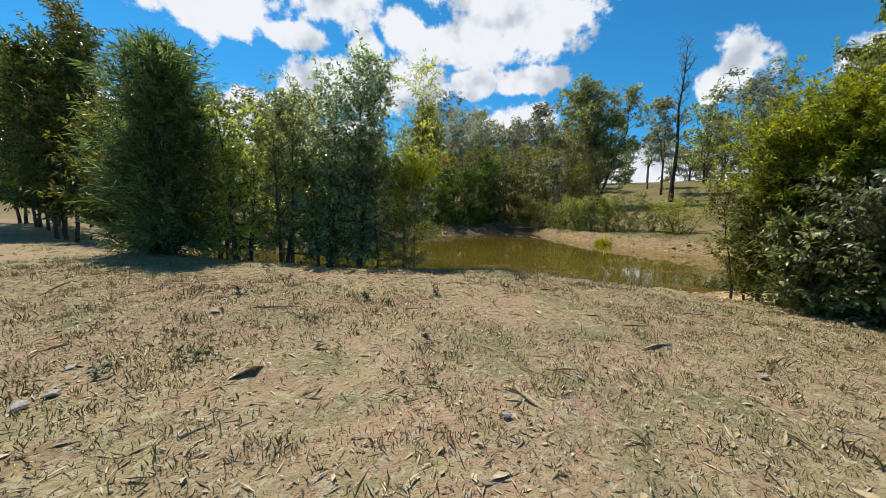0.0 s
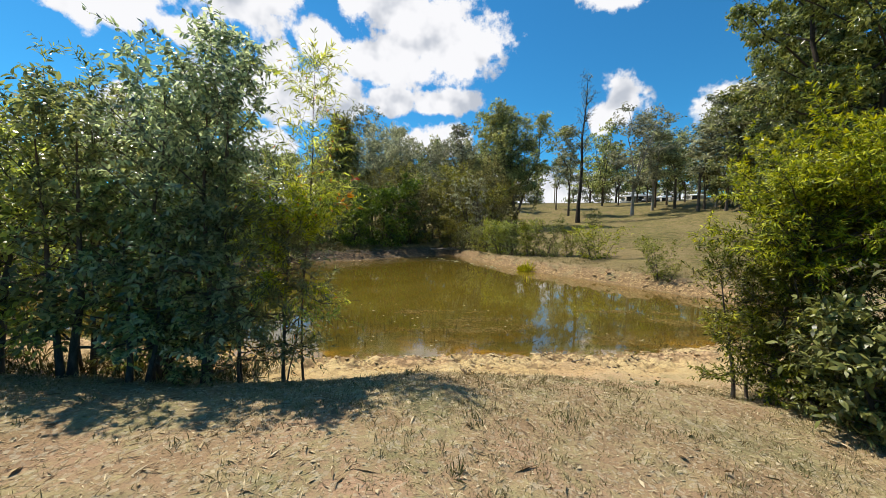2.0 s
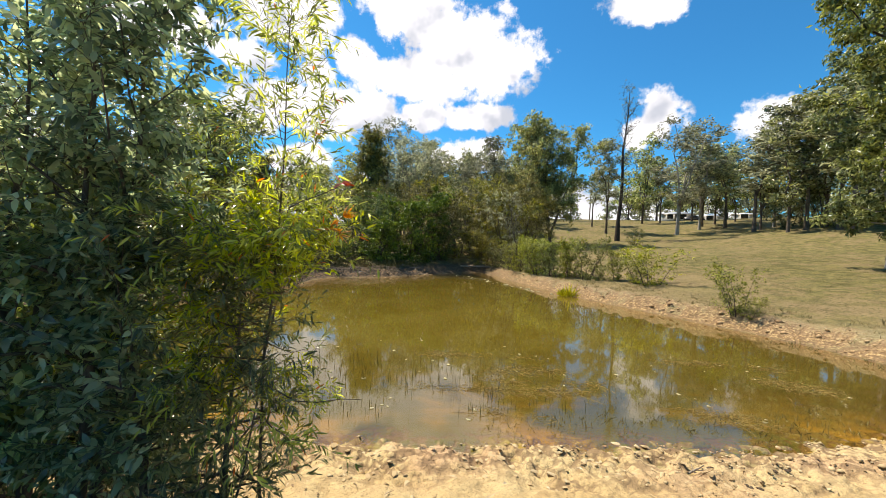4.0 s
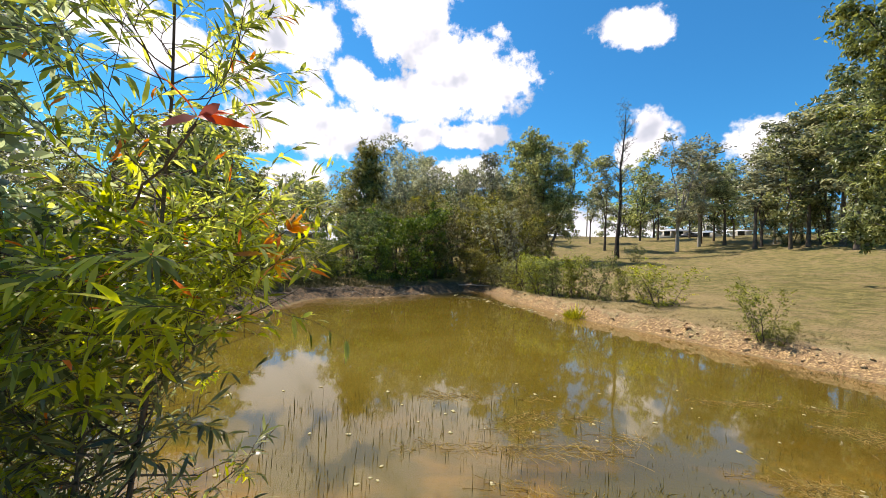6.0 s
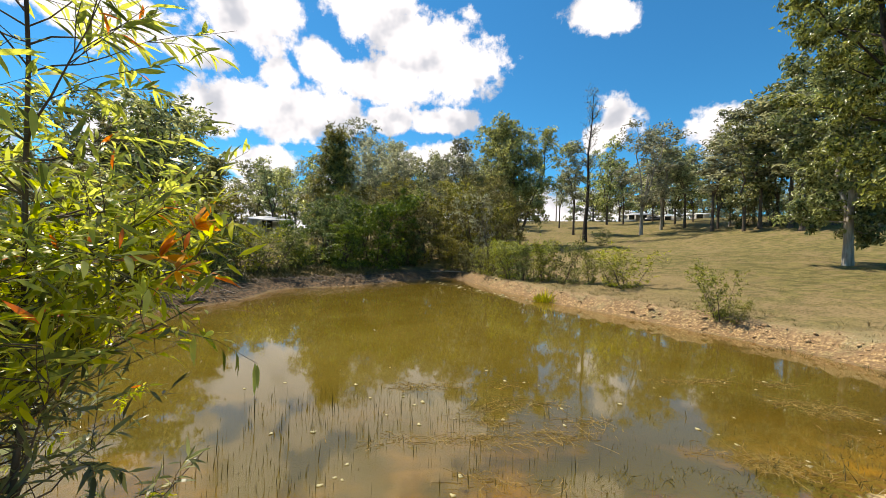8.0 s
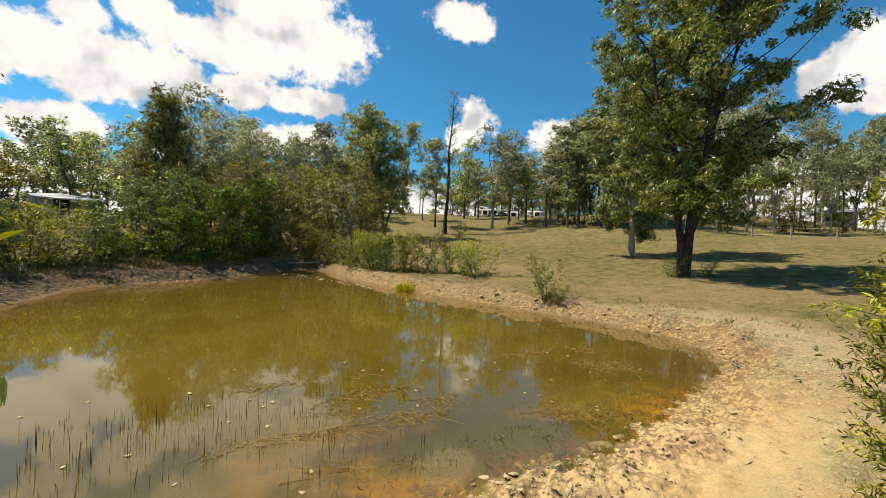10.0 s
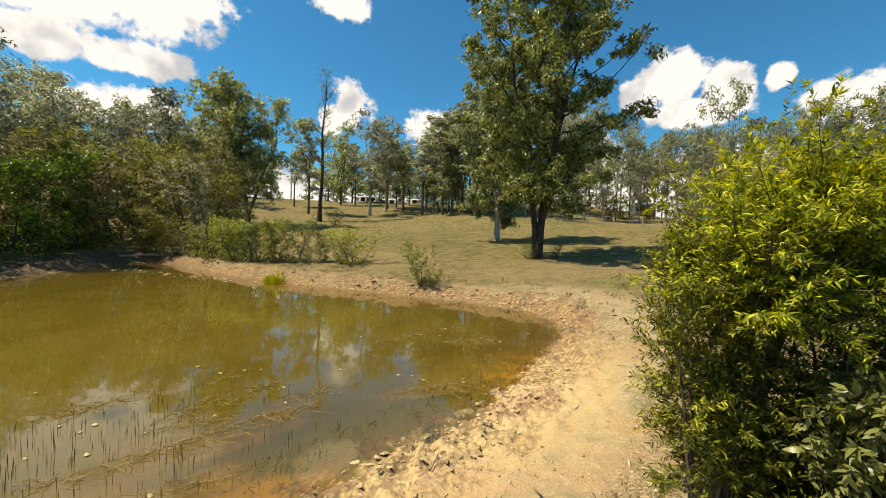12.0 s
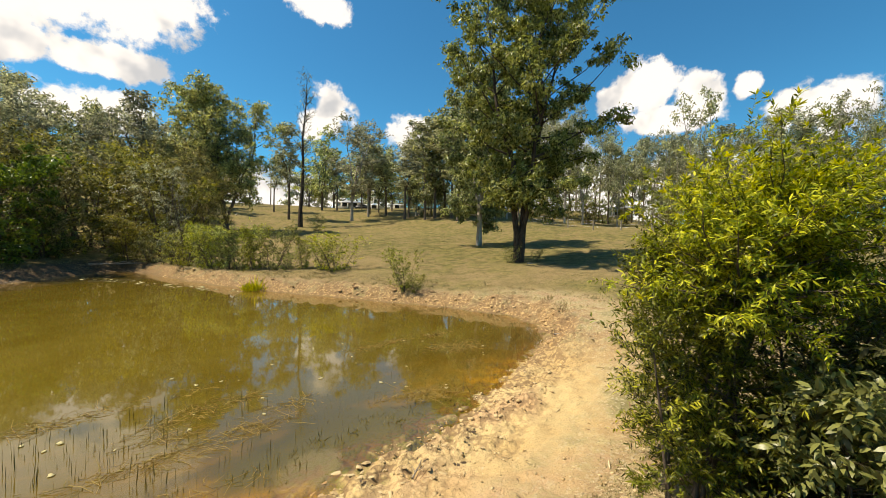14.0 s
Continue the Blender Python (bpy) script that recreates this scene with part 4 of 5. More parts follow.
KINDS = {
    "gum": wood_kind("gum_tree", 61, M_LEAF_GUM, M_BARK_BROWN, "tall gum tree with rounded green crown", high=16, bare=0.3),
    "grey": wood_kind("gum_tree", 62, M_LEAF_GREY, M_BARK_PALE, "tall grey-leaved gum with pale trunk and airy crown", high=18, reach=2.6, bare=0.36, stems=4, fork=0.3, lean=0.13, limbs=8, clump=(0.95, 44, (0.55, 1.0)), blade=(0.46, 0.17)),
    "slim": wood_kind("gum_tree", 63, M_LEAF_GREY, M_BARK_BROWN, "slim straight gum with small high crown", high=17, reach=1.6, bare=0.5, stems=2, fork=0.45, lean=0.08, limbs=12, girth=0.15, clump=(0.8, 46, (0.6, 1.0)), blade=(0.46, 0.17)),
    "oak": wood_kind("she_oak", 64, M_LEAF_SCRUB, M_BARK_DARK, "she-oak with fine dark drooping foliage", high=12, stems=2, lean=0.05, spread=0.2, reach=2.3, bare=0.08, limbs=24, up=(10, 65), shape="column", clump=(0.75, 75, (0.5, 1.0)), blade=(0.50, 0.10), hang=0.7),
    "scrub": wood_kind("scrub_tree", 65, M_LEAF_SCRUB, M_BARK_BROWN, "dense olive scrub tree on the pond bank", high=6.2, reach=2.0, bare=0.06, stems=4, spread=0.5, lean=0.16, girth=0.08, limbs=9, clump=(0.66, 75, (0.6, 1.0)), blade=(0.25, 0.085)),
    "greyscrub": wood_kind("scrub_tree", 66, M_LEAF_GREY, M_BARK_BROWN, "thin grey-green scrub tree", high=6.5, reach=1.8, bare=0.15, stems=4, spread=0.4, lean=0.14, girth=0.07, limbs=12, twigs=7, twig=0.8, blades=10, blade=(0.24, 0.05), dead=0.5, full=False, fine=True, clump=None),
    "lush": wood_kind("lush_bush", 67, M_LEAF_LUSH, M_BARK_DARK, "rounded lush green bush at the water", high=4.7, reach=2.0, bare=0.03, stems=6, spread=0.6, lean=0.25, girth=0.07, limbs=9, up=(-5, 65), clump=(0.52, 90, (0.6, 1.0)), blade=(0.20, 0.085)),
    "bush": wood_kind("bank_bush", 68, M_LEAF_BANK, M_BARK_BROWN, "open olive bush on the clay bank", high=2.4, reach=0.95, bare=0.05, stems=6, spread=0.3, lean=0.28, girth=0.03, limbs=9, up=(10, 65), twigs=6, twig=0.4, blades=6, blade=(0.16, 0.045), full=False, fine=False, clump=None, spread_angle=60),
    "sprig": wood_kind("bank_shrub", 69, M_LEAF_BANK, M_BARK_BROWN, "upright light green shrub on the bank", high=2.4, reach=0.5, bare=0.05, stems=4, spread=0.2, lean=0.12, girth=0.025, limbs=14, up=(25, 70), shape="column", twigs=5, twig=0.35, blades=10, blade=(0.12, 0.035), full=False, fine=False, clump=None),
}
FIRST = {}


def stand(kind, x, y, high, turn=0.0, wide=1.0, group="", label=""):
    """Stands a copy of a kind at a place, scaled to a height."""
    proto = KINDS[kind]
    own = {"gum": 16, "grey": 18, "slim": 17, "oak": 12, "scrub": 6.9, "greyscrub": 6.5, "lush": 5.0, "bush": 2.4, "sprig": 2.4, "belt": 17}[kind]
    s = high / own
    m = Matrix.LocRotScale((x, y, height(x, y) - 0.05), Euler((0, 0, turn)), (s * wide, s * wide, s))
    if kind not in FIRST:
        FIRST[kind] = proto
        proto.matrix_basis = m
        ob = proto
    else:
        ob = copy_thing(proto, Matrix.LocRotScale(m.translation, m.to_quaternion(), None))
        ob.scale = (s * wide, s * wide, s)
    return tagged(ob, label, "", group)


grove = "trees across the paddock"
for kind, b, d, high, wide in [("grey", 27.6, 60, 15, 1.35), ("grey", 30.0, 66, 14.5, 1.2), ("gum", 23.4, 78, 15, 0.9), ("slim", 19.0, 63, 14.5, 1.2), ("gum", 31.5, 72, 12, 1.0), ("gum", 29.0, 84, 12, 1.0), ("slim", 25.5, 80, 13, 1.2),
                               ("gum", 36.0, 60, 11.5, 1.0), ("gum", 38.5, 55, 13, 1.0), ("slim", 40.0, 56, 15, 1.4), ("gum", 41.5, 58, 15, 1.0), ("slim", 42.5, 55, 15.5, 1.5), ("gum", 44.5, 60, 17, 0.9),
                               ("slim", 30.2, 70, 12, 1.5), ("slim", 32.6, 66, 13, 1.6), ("slim", 35.4, 58, 13, 1.6), ("grey", 37.2, 63, 13, 1.0), ("gum", 39.4, 64, 12.5, 1.2), ("slim", 43.6, 52, 15, 1.7), ("gum", 46.0, 56, 15, 1.2), ("gum", 25.0, 92, 12, 1.4), ("gum", 21.6, 90, 10, 1.4), ("gum", 27.6, 100, 11, 1.5), ("gum", 33.5, 78, 10, 1.2), ("grey", 49.0, 62, 16, 1.0), ("slim", 17.0, 72, 11, 1.2), ("gum", 14.0, 84, 9, 1.0)]:
    stand(kind, *bearing(b, d), high, b * 1.7, wide * 1.2, grove)
rng = np.random.default_rng(5)
east_wood = "woods beyond the paddock fence"
for i in range(66):
    b, d = 48 + 54 * (i + rng.uniform(0, 0.8)) / 66, rng.uniform(52, 92)
    kind = ["slim", "grey", "slim", "grey", "grey", "slim"][i % 6]
    stand(kind, *bearing(b, d), (rng.uniform(0.21, 0.265) if b < 62 else rng.uniform(0.165, 0.225)) * d + rng.uniform(-1, 1), rng.uniform(0, 6), rng.uniform(0.75, 1.1), east_wood)
stand("grey", *bearing(75.0, 56), 16, 1.0, 0.9, east_wood)
north_wood = "woods north of the pond"
for b, d, kind, high, wide in [(-17.5, 42, "oak", 13.2, 1.15), (-14.5, 47, "oak", 11.5, 1.0), (-12.3, 55, "grey", 17.2, 1.0), (-9.6, 60, "grey", 16.8, 0.9), (-7.9, 62, "slim", 18.2, 1.3), (-5.5, 58, "grey", 13.5, 1.0),
                               (-3.0, 60, "gum", 14, 0.9), (-0.5, 62, "grey", 14.5, 1.0), (2.2, 58, "grey", 14.5, 1.0), (4.5, 63, "gum", 12, 1.0), (7.0, 60, "gum", 11, 1.0), (-20, 52, "gum", 11, 1.0),
                               (-11, 46, "grey", 14, 1.0), (-6, 46, "grey", 12.5, 1.1), (-1.5, 47, "grey", 12, 1.0), (3.5, 48, "grey", 11.5, 1.0), (8.2, 44, "scrub", 10, 0.9),
                               (-24.5, 84, "gum", 13, 1.4), (-26.5, 88, "gum", 12, 1.4), (-22.8, 90, "gum", 12, 1.2), (-34.5, 46, "gum", 11.5, 1.4), (-38, 40, "gum", 10.5, 1.3), (-32, 40, "oak", 7.5, 1.4), (-36, 33, "gum", 9.5, 1.7), (-39.5, 31, "gum", 10, 1.6), (-33.2, 31, "scrub", 5.6, 1.3),
                               (-42, 38, "oak", 9, 1.4), (-46, 42, "gum", 11, 1.3), (-51, 45, "gum", 10, 1.3), (-57, 42, "gum", 10, 1.2), (-63, 46, "gum", 10, 1.2), (-29.8, 36, "scrub", 4.8, 1.1)]:
    stand(kind, *bearing(b, d), high * (0.91 if -12 < b < 7 else 1.0), b, wide, north_wood)
belt = wood_kind("belt_tree", 70, M_LEAF_GREY, M_BARK_BROWN, "distant grey-green gum of the far woods", high=16, bare=0.2, limbs=8, blade=(0.95, 0.45), reach=3.2, clump=(1.5, 20, (0.5, 1.0)))
KINDS["belt"] = belt
far_belt = "far woods on the rise"
for i in range(78):
    b = -62 + 166 * (i + rng.uniform(0, 0.9)) / 78
    if 14 < b < 34 and (b < 19 or i % 2):
        continue
    stand("belt", *bearing(b, rng.uniform(95, 135)), rng.uniform(11, 17), rng.uniform(0, 6), rng.uniform(1.0, 1.5), far_belt)
for i in range(16):
    stand("belt", *bearing(20 + 1.7 * (i + rng.uniform(0, 0.8)), rng.uniform(118, 150)), rng.uniform(8, 11), rng.uniform(0, 6), 1.7, far_belt)
for i in range(26):
    b = -20 + 30 * (i + rng.uniform(0, 0.9)) / 26
    stand(["grey", "gum", "scrub", "slim"][i % 4], *bearing(b, rng.uniform(44, 78)), [11.8, 10.0, 7.8, 12.6][i % 4] * rng.uniform(0.8, 1.1), rng.uniform(0, 6), 1.2, north_wood)
for i in range(34):
    b = 38 + 64 * (i + rng.uniform(0, 0.9)) / 34
    stand(["scrub", "greyscrub", "bush"][i % 3], *bearing(b, rng.uniform(57, 70)), rng.uniform(2.6, 5.5), rng.uniform(0, 6), 1.4, east_wood)
scrub = "scrub round the head of the pond"
for b, d, kind, high, wide in [(-18.6, 30.0, "lush", 4.9, 1.15), (-15.8, 28.5, "lush", 3.6, 1.1), (-10.4, 31.5, "lush", 5.6, 1.0), (-20.6, 29, "lush", 3.0, 0.8), (-13.2, 33, "scrub", 6.0, 1.0),
                               (-7.0, 34, "scrub", 6.8, 1.1), (-4.6, 37, "scrub", 7.8, 1.0), (-2.2, 38, "scrub", 8.0, 1.1), (0.2, 39, "scrub", 7.6, 1.0), (2.8, 36, "scrub", 7.4, 1.1), (5.0, 34, "greyscrub", 6.4, 1.0),
                               (7.2, 35, "scrub", 7.0, 1.1), (4.0, 42, "scrub", 9.0, 1.0), (-8.5, 42, "scrub", 9.0, 1.0), (7.4, 30, "greyscrub", 5.8, 0.8), (9.4, 37, "scrub", 6.6, 0.9), 
                               (-5.2, 34, "lush", 3.4, 1.0), (1.6, 33.4, "scrub", 3.2, 1.3), (-27.5, 24.2, "bush", 2.7, 1.2), (-24.8, 24.6, "bush", 2.6, 1.3), (-31.5, 23.0, "lush", 2.6, 0.9), (-34.5, 22.0, "bush", 2.4, 1.3), (-21.5, 26.4, "bush", 1.6, 1.3), (-22.4, 27.5, "lush", 2.0, 0.9), (-26, 29, "bush", 2.2, 1.3), (-29.2, 27, "scrub", 2.8, 1.0), (-33, 27, "scrub", 3.2, 1.2), (-36.5, 24, "scrub", 4.0, 1.2), (-41, 22, "scrub", 4.4, 1.2),
                               (-47, 20.5, "scrub", 4.6, 1.2), (-54, 19, "scrub", 4.2, 1.2), (-30, 32, "lush", 2.2, 1.1)]:
    stand(kind, *bearing(b, d), high, b * 2.1, wide, scrub)
bankside = "bushes on the pond bank"
for b, d, kind, high, wide in [(3.6, 31.6, "bush", 1.7, 1.0), (5.2, 29.6, "bush", 2.2, 1.0), (6.8, 27.8, "bush", 2.3, 1.1), (8.4, 26.6, "sprig", 2.4, 1.2), (10.2, 25.3, "bush", 2.4, 1.0), (11.8, 24.6, "sprig", 2.3, 1.2),
                               (13.4, 23.8, "bush", 2.4, 0.95), (15.2, 23.1, "sprig", 2.4, 1.2), (17.0, 22.5, "bush", 2.3, 0.95), (18.8, 22.0, "bush", 0.9, 1.1), (21.4, 21.9, "sprig", 1.8, 1.0), (25.8, 20.4, "bush", 1.9, 1.35), (24.2, 21.2, "bush", 1.4, 1.0),
                               (36.1, 15.3, "bush", 1.55, 0.95), (37.2, 15.0, "bush", 0.7, 1.1), (51.5, 22.0, "bush", 1.0, 1.1), (55.3, 22.6, "bush", 0.7, 1.1), (22.7, 50.0, "bush", 1.8, 1.2)]:
    stand(kind, *bearing(b, d), high, b * 3.1, wide, bankside)


# ---- houses, fence, pole and car beyond the paddock ----
def house(x, y, turn, long, deep, wall, rise, roof_mat, label, porch=False):
    root = new("house")
    root.matrix_basis = Matrix.LocRotScale((x, y, height(x, y) - 0.1), Euler((0, 0, turn)), None)
    p = Pile()
    p.box((-long / 2, -deep / 2, -0.5), (long / 2, deep / 2, wall))
    part("wall", p.mesh("wall", M_WALL), root)
    p, o = Pile(), 0.5
    a, b = long / 2 + o, deep / 2 + o
    p.add([(-a, -b, wall), (a, -b, wall), (a, b, wall), (-a, b, wall), (-a + b, 0, wall + rise), (a - b, 0, wall + rise), (-a, -b, wall + 0.12), (a, -b, wall + 0.12), (a, b, wall + 0.12), (-a, b, wall + 0.12)],
          [(0, 3, 2, 1), (0, 1, 7, 6), (1, 2, 8, 7), (2, 3, 9, 8), (3, 0, 6, 9), (6, 7, 5, 4), (8, 9, 4, 5)], [(7, 8, 5), (9, 6, 4)])
    part("roof", p.mesh("roof", roof_mat), root)
    for u in np.arange(-long / 2 + 1.4, long / 2 - 1, 2.8):
        p = Pile()
        p.box((u, -deep / 2 - 0.06, 0.9), (u + 1.3, -deep / 2 - 0.003, 2.0))
        part("window", p.mesh("window", M_DARK), root)
    p = Pile()
    p.box((-0.5, -deep / 2 - 0.05, -0.1), (0.4, -deep / 2 - 0.004, 2.05))
    part("door", p.mesh("door", M_GREYWOOD), root)
    if porch:
        p = Pile()
        p.add([(-a, -b - 2.6, wall - 0.35), (a, -b - 2.6, wall - 0.35), (a, -b, wall + 0.05), (-a, -b, wall + 0.05), (-a, -b - 2.6, wall - 0.25), (a, -b - 2.6, wall - 0.25), (a, -b, wall + 0.15), (-a, -b, wall + 0.15)],
              [(0, 3, 2, 1), (4, 5, 6, 7), (0, 1, 5, 4), (1, 2, 6, 5), (2, 3, 7, 6), (3, 0, 4, 7)])
        part("porch_roof", p.mesh("porch_roof", roof_mat), root)
        for u in np.linspace(-a + 0.3, a - 0.3, 4):
            p = Pile()
            p.box((u - 0.05, -b - 2.5, -0.6), (u + 0.05, -b - 2.4, wall - 0.32))
            part("post", p.mesh("post", M_STEEL), root)
    return tagged(root, label, "house")


def facing(b):
    return -radians(b + NORTH)


house(*bearing(-25.2, 62), facing(-25.2) + 0.15, 4.8, 4.5, 2.2, 0.6, M_ROOF_PALE, "small grey-roofed house with an open porch", True)
house(*bearing(27.3, 112), facing(27.3), 7.0, 5.0, 2.0, 0.9, M_ROOF_PALE, "low pale-roofed farmhouse among the gums")
house(*bearing(31.0, 116), facing(31), 5.0, 4.0, 1.9, 0.8, M_ROOF, "pale steel-roofed shed on the rise")
house(*bearing(34.2, 112), facing(34.2), 4.0, 3.5, 1.9, 0.5, M_ROOF, "small white shed on the rise")
house(*bearing(66.5, 92), facing(66.5), 5.0, 4.0, 2.3, 0.8, M_ROOF_PALE, "pale-roofed house behind the woods")


def fence(points, gap):
    root = new("fence")
    pts = np.array(points, float)
    legs = np.hypot(*np.diff(pts, axis=0).T)
    total = legs.sum()
    run = np.concatenate([[0], np.cumsum(legs)])
    s = np.arange(0, total, gap)
    xs, ys = np.interp(s, run, pts[:, 0]), np.interp(s, run, pts[:, 1])
    zs = land(xs, ys)[0]
    p = Pile()
    tubes(p, np.array([[[0, 0, -0.3], [0.01, 0, 0.6], [0, 0.01, 1.25]]]), np.array([[0.075, 0.07, 0.065]]), 7)
    p.add([(0.065 * math.cos(a), 0.065 * math.sin(a), 1.25) for a in np.arange(7) * 2 * math.pi / 7], [tuple(range(7))])
    post = p.mesh("post", M_GREYWOOD, True)
    for x, y, z in zip(xs, ys, zs):
        part("post", post, root, "", Matrix.Translation((x, y, z)))
    for h in (0.35, 0.7, 1.1):
        p = Pile()
        tubes(p, np.stack([xs, ys, zs + h], -1)[None], np.full((1, len(xs)), 0.006), 4)
        part("wire", p.mesh("wire", M_STEEL), root)
    return tagged(root, "weathered wooden post and wire paddock fence", "fence")


fence([bearing(50, 54), bearing(60, 50), bearing(70, 47), bearing(85, 45), bearing(100, 46)], 3.2)

pole = new("utility_pole")
pole.location = spot(*bearing(16.6, 92))
p = Pile()
tubes(p, np.array([[[0, 0, -0.5], [0, 0, 3], [0, 0, 6.8]]]), np.array([[0.15, 0.13, 0.1]]), 8)
part("shaft", p.mesh("shaft", M_GREYWOOD, True), pole)
p = Pile()
p.box((-0.9, -0.05, 6.2), (0.9, 0.05, 6.32))
part("crossarm", p.mesh("crossarm", M_GREYWOOD), pole)
tagged(pole, "grey wooden utility pole with a crossarm", "pole")


def car(x, y, turn):
    root = new("car")
    root.matrix_basis = Matrix.LocRotScale((x, y, height(x, y)), Euler((0, 0, turn)), None)
    outline = [(-2.1, 0.35), (2.1, 0.35), (2.15, 0.75), (1.2, 0.95), (0.6, 1.45), (-1.0, 1.5), (-1.9, 1.0), (-2.15, 0.9)]
    n = len(outline)
    p = Pile()
    p.add([(u, -0.85, w) for u, w in outline] + [(u, 0.85, w) for u, w in outline], [tuple(range(n))], [tuple(range(2 * n - 1, n - 1, -1))], [(k, n + k, n + (k + 1) % n, (k + 1) % n) for k in range(n)])
    part("body", p.mesh("body", M_CARPAINT), root)
    for u in (-1.3, 1.3):
        for v in (-0.86, 0.7):
            p = Pile()
            tubes(p, np.array([[[u, v, 0.33], [u, v + 0.16, 0.33]]]), np.array([[0.33, 0.33]]), 14)
            p.add([(u + 0.33 * math.cos(a), v, 0.33 + 0.33 * math.sin(a)) for a in np.arange(14) * 2 * math.pi / 14], [tuple(range(14))])
            part("wheel", p.mesh("wheel", M_TYRE), root)
    p = Pile()
    p.box((-0.9, -0.865, 1.0), (0.55, -0.853, 1.36))
    part("window", p.mesh("window", M_DARK), root)
    return tagged(root, "dark car parked beside the farmhouse", "car")


car(*bearing(29.2, 106), facing(29.2))


# ---- small things on the bank and in the water ----
rng = np.random.default_rng(77)


def scatter(count, x0, x1, y0, y1, test=None):
    x, y = rng.uniform(x0, x1, count), rng.uniform(y0, y1, count)
    z, d = rough_ground(x, y)
    ok = d > 0.05 if test is None else test(x, y, z, d)
    return x[ok], y[ok], z[ok]


def flakes(name, count, box, size, mat, label, test=None, tilt=0.35):
    """Dry leaves and chips lying about."""
    x, y, z = scatter(count, *box, test)
    n = len(x)
    a = rng.uniform(0, 6.28, n)
    axis = np.stack([np.cos(a), np.sin(a), rng.normal(0, tilt, n)], -1)
    nor = unit(rng.normal(0, tilt, (n, 3)) + [0, 0, 1])
    s = size * np.exp(rng.normal(0, 0.45, n))
    slim = np.where(rng.uniform(0, 1, n) < 0.72, rng.uniform(0.05, 0.14, n), rng.uniform(0.25, 0.6, n))
    s = s * np.where(slim < 0.2, 1.8, 0.9)
    p = Pile()
    leaves(p, np.stack([x, y, z + 0.004], -1), axis, nor, s, s * slim, 0.1, False)
    tagged(new(name, p.mesh(name, mat)), label, "litter", "", "stuff")


def blades(name, count, box, high, mat, label, test=None, clump=9, radius=0.03, splay=0.45, thin=0.02, level=None, droop=0.25):
    """Tufts of grass."""
    x, y, z = scatter(count, *box, test)
    z = z if level is None else np.maximum(z, level)
    n = len(x)
    x, y, z = np.repeat(x, clump), np.repeat(y, clump), np.repeat(z, clump)
    m = n * clump
    x, y = x + rng.normal(0, radius, m), y + rng.normal(0, radius, m)
    axis = unit(np.stack([rng.normal(0, splay, m), rng.normal(0, splay, m), np.ones(m)], -1))
    h = high * np.repeat(np.exp(rng.normal(0, 0.3, n)), clump) * rng.uniform(0.5, 1.2, m)
    p = Pile()
    leaves(p, np.stack([x, y, z - 0.008], -1), axis, unit(rng.normal(0, 1, (m, 3))), h, 0.004 + thin * h, droop, False)
    tagged(new(name, p.mesh(name, mat)), label, "grass", "", "stuff")


on_dam = lambda x, y, z, d: (d > 1.7) & (lattice(x * 1.3, y * 1.3, 21) > -0.5)
flakes("leaf_litter", 92000, (-4.5, 5.5, 0.6, 6.4), 0.021, M_LITTER, "dry leaves, straw and bark chips strewn on the earth", on_dam, 0.16)
flakes("leaf_litter", 5000, (-14, 9, -1, 9), 0.05, M_LITTER, "dry leaves lying along the dam wall", lambda x, y, z, d: d > 0.6)
blades("dry_grass", 13000, (-5, 6.5, 0.3, 6.4), 0.032, M_STRAW, "short dry grass tufts on the dam wall", lambda x, y, z, d: (d > 2.0) & (lattice(x * 0.9, y * 0.9, 22) > -0.25), 8, 0.035)
blades("dry_grass", 4500, (-14, 14, -1, 14), 0.045, M_STRAW, "sparse dry grass tufts round the pond", lambda x, y, z, d: (d > 1.8), 7, 0.05)
blades("pasture_grass", 15000, (7, 30, 7, 34), 0.055, M_TURF, "short green and straw grass of the paddock", lambda x, y, z, d: (d > 2.2) & (lattice(x * 0.4, y * 0.4, 23) > -0.3), 6, 0.09)
blades("green_grass", 2600, (-5, 6, 1.0, 6.2), 0.035, M_TURF, "short grey-green grass in patches among the straw", lambda x, y, z, d: (d > 2.1) & (lattice(x * 0.8, y * 0.8, 25) + 0.5 * lattice(x * 2.6, y * 2.6, 26) > 0.15), 9, 0.04)
blades("bank_weeds", 420, (6.5, 14, 9.5, 30), 0.10, M_REED, "low dark weeds along the top of the clay bank", lambda x, y, z, d: (d > 0.75) & (d < 1.9) & (lattice(x * 1.1, y * 1.1, 27) > 0.1), 14, 0.11, 0.8)
blades("waterline_grass", 1700, (1.5, 12, 8.2, 14.5), 0.075, M_TURF, "short green and brown grass at the waterline", lambda x, y, z, d: (d > -0.75) & (d < 0.12) & (lattice(x * 1.3, y * 1.3, 28) > -0.25), 7, 0.06, 0.6, 0.03, -0.01)
blades("weeds", 70, (-4, 5, 1.5, 6.2), 0.06, M_TURF, "small green weeds among the dry grass", lambda x, y, z, d: d > 2.2, 16, 0.03)
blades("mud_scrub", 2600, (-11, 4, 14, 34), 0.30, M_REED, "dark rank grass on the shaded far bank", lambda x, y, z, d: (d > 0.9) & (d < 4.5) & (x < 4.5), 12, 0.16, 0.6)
blades("bank_grass", 9000, (-11, 16, 9, 38), 0.11, M_STRAW, "dry grass along the top of the clay bank", lambda x, y, z, d: (d > 0.5) & (d < 2.6) & ((y > 12) | (x > 9)) & (lattice(x * 1.5, y * 1.5, 61) > -0.2), 9, 0.07)
tuft_x, tuft_y = 7.95, 23.0
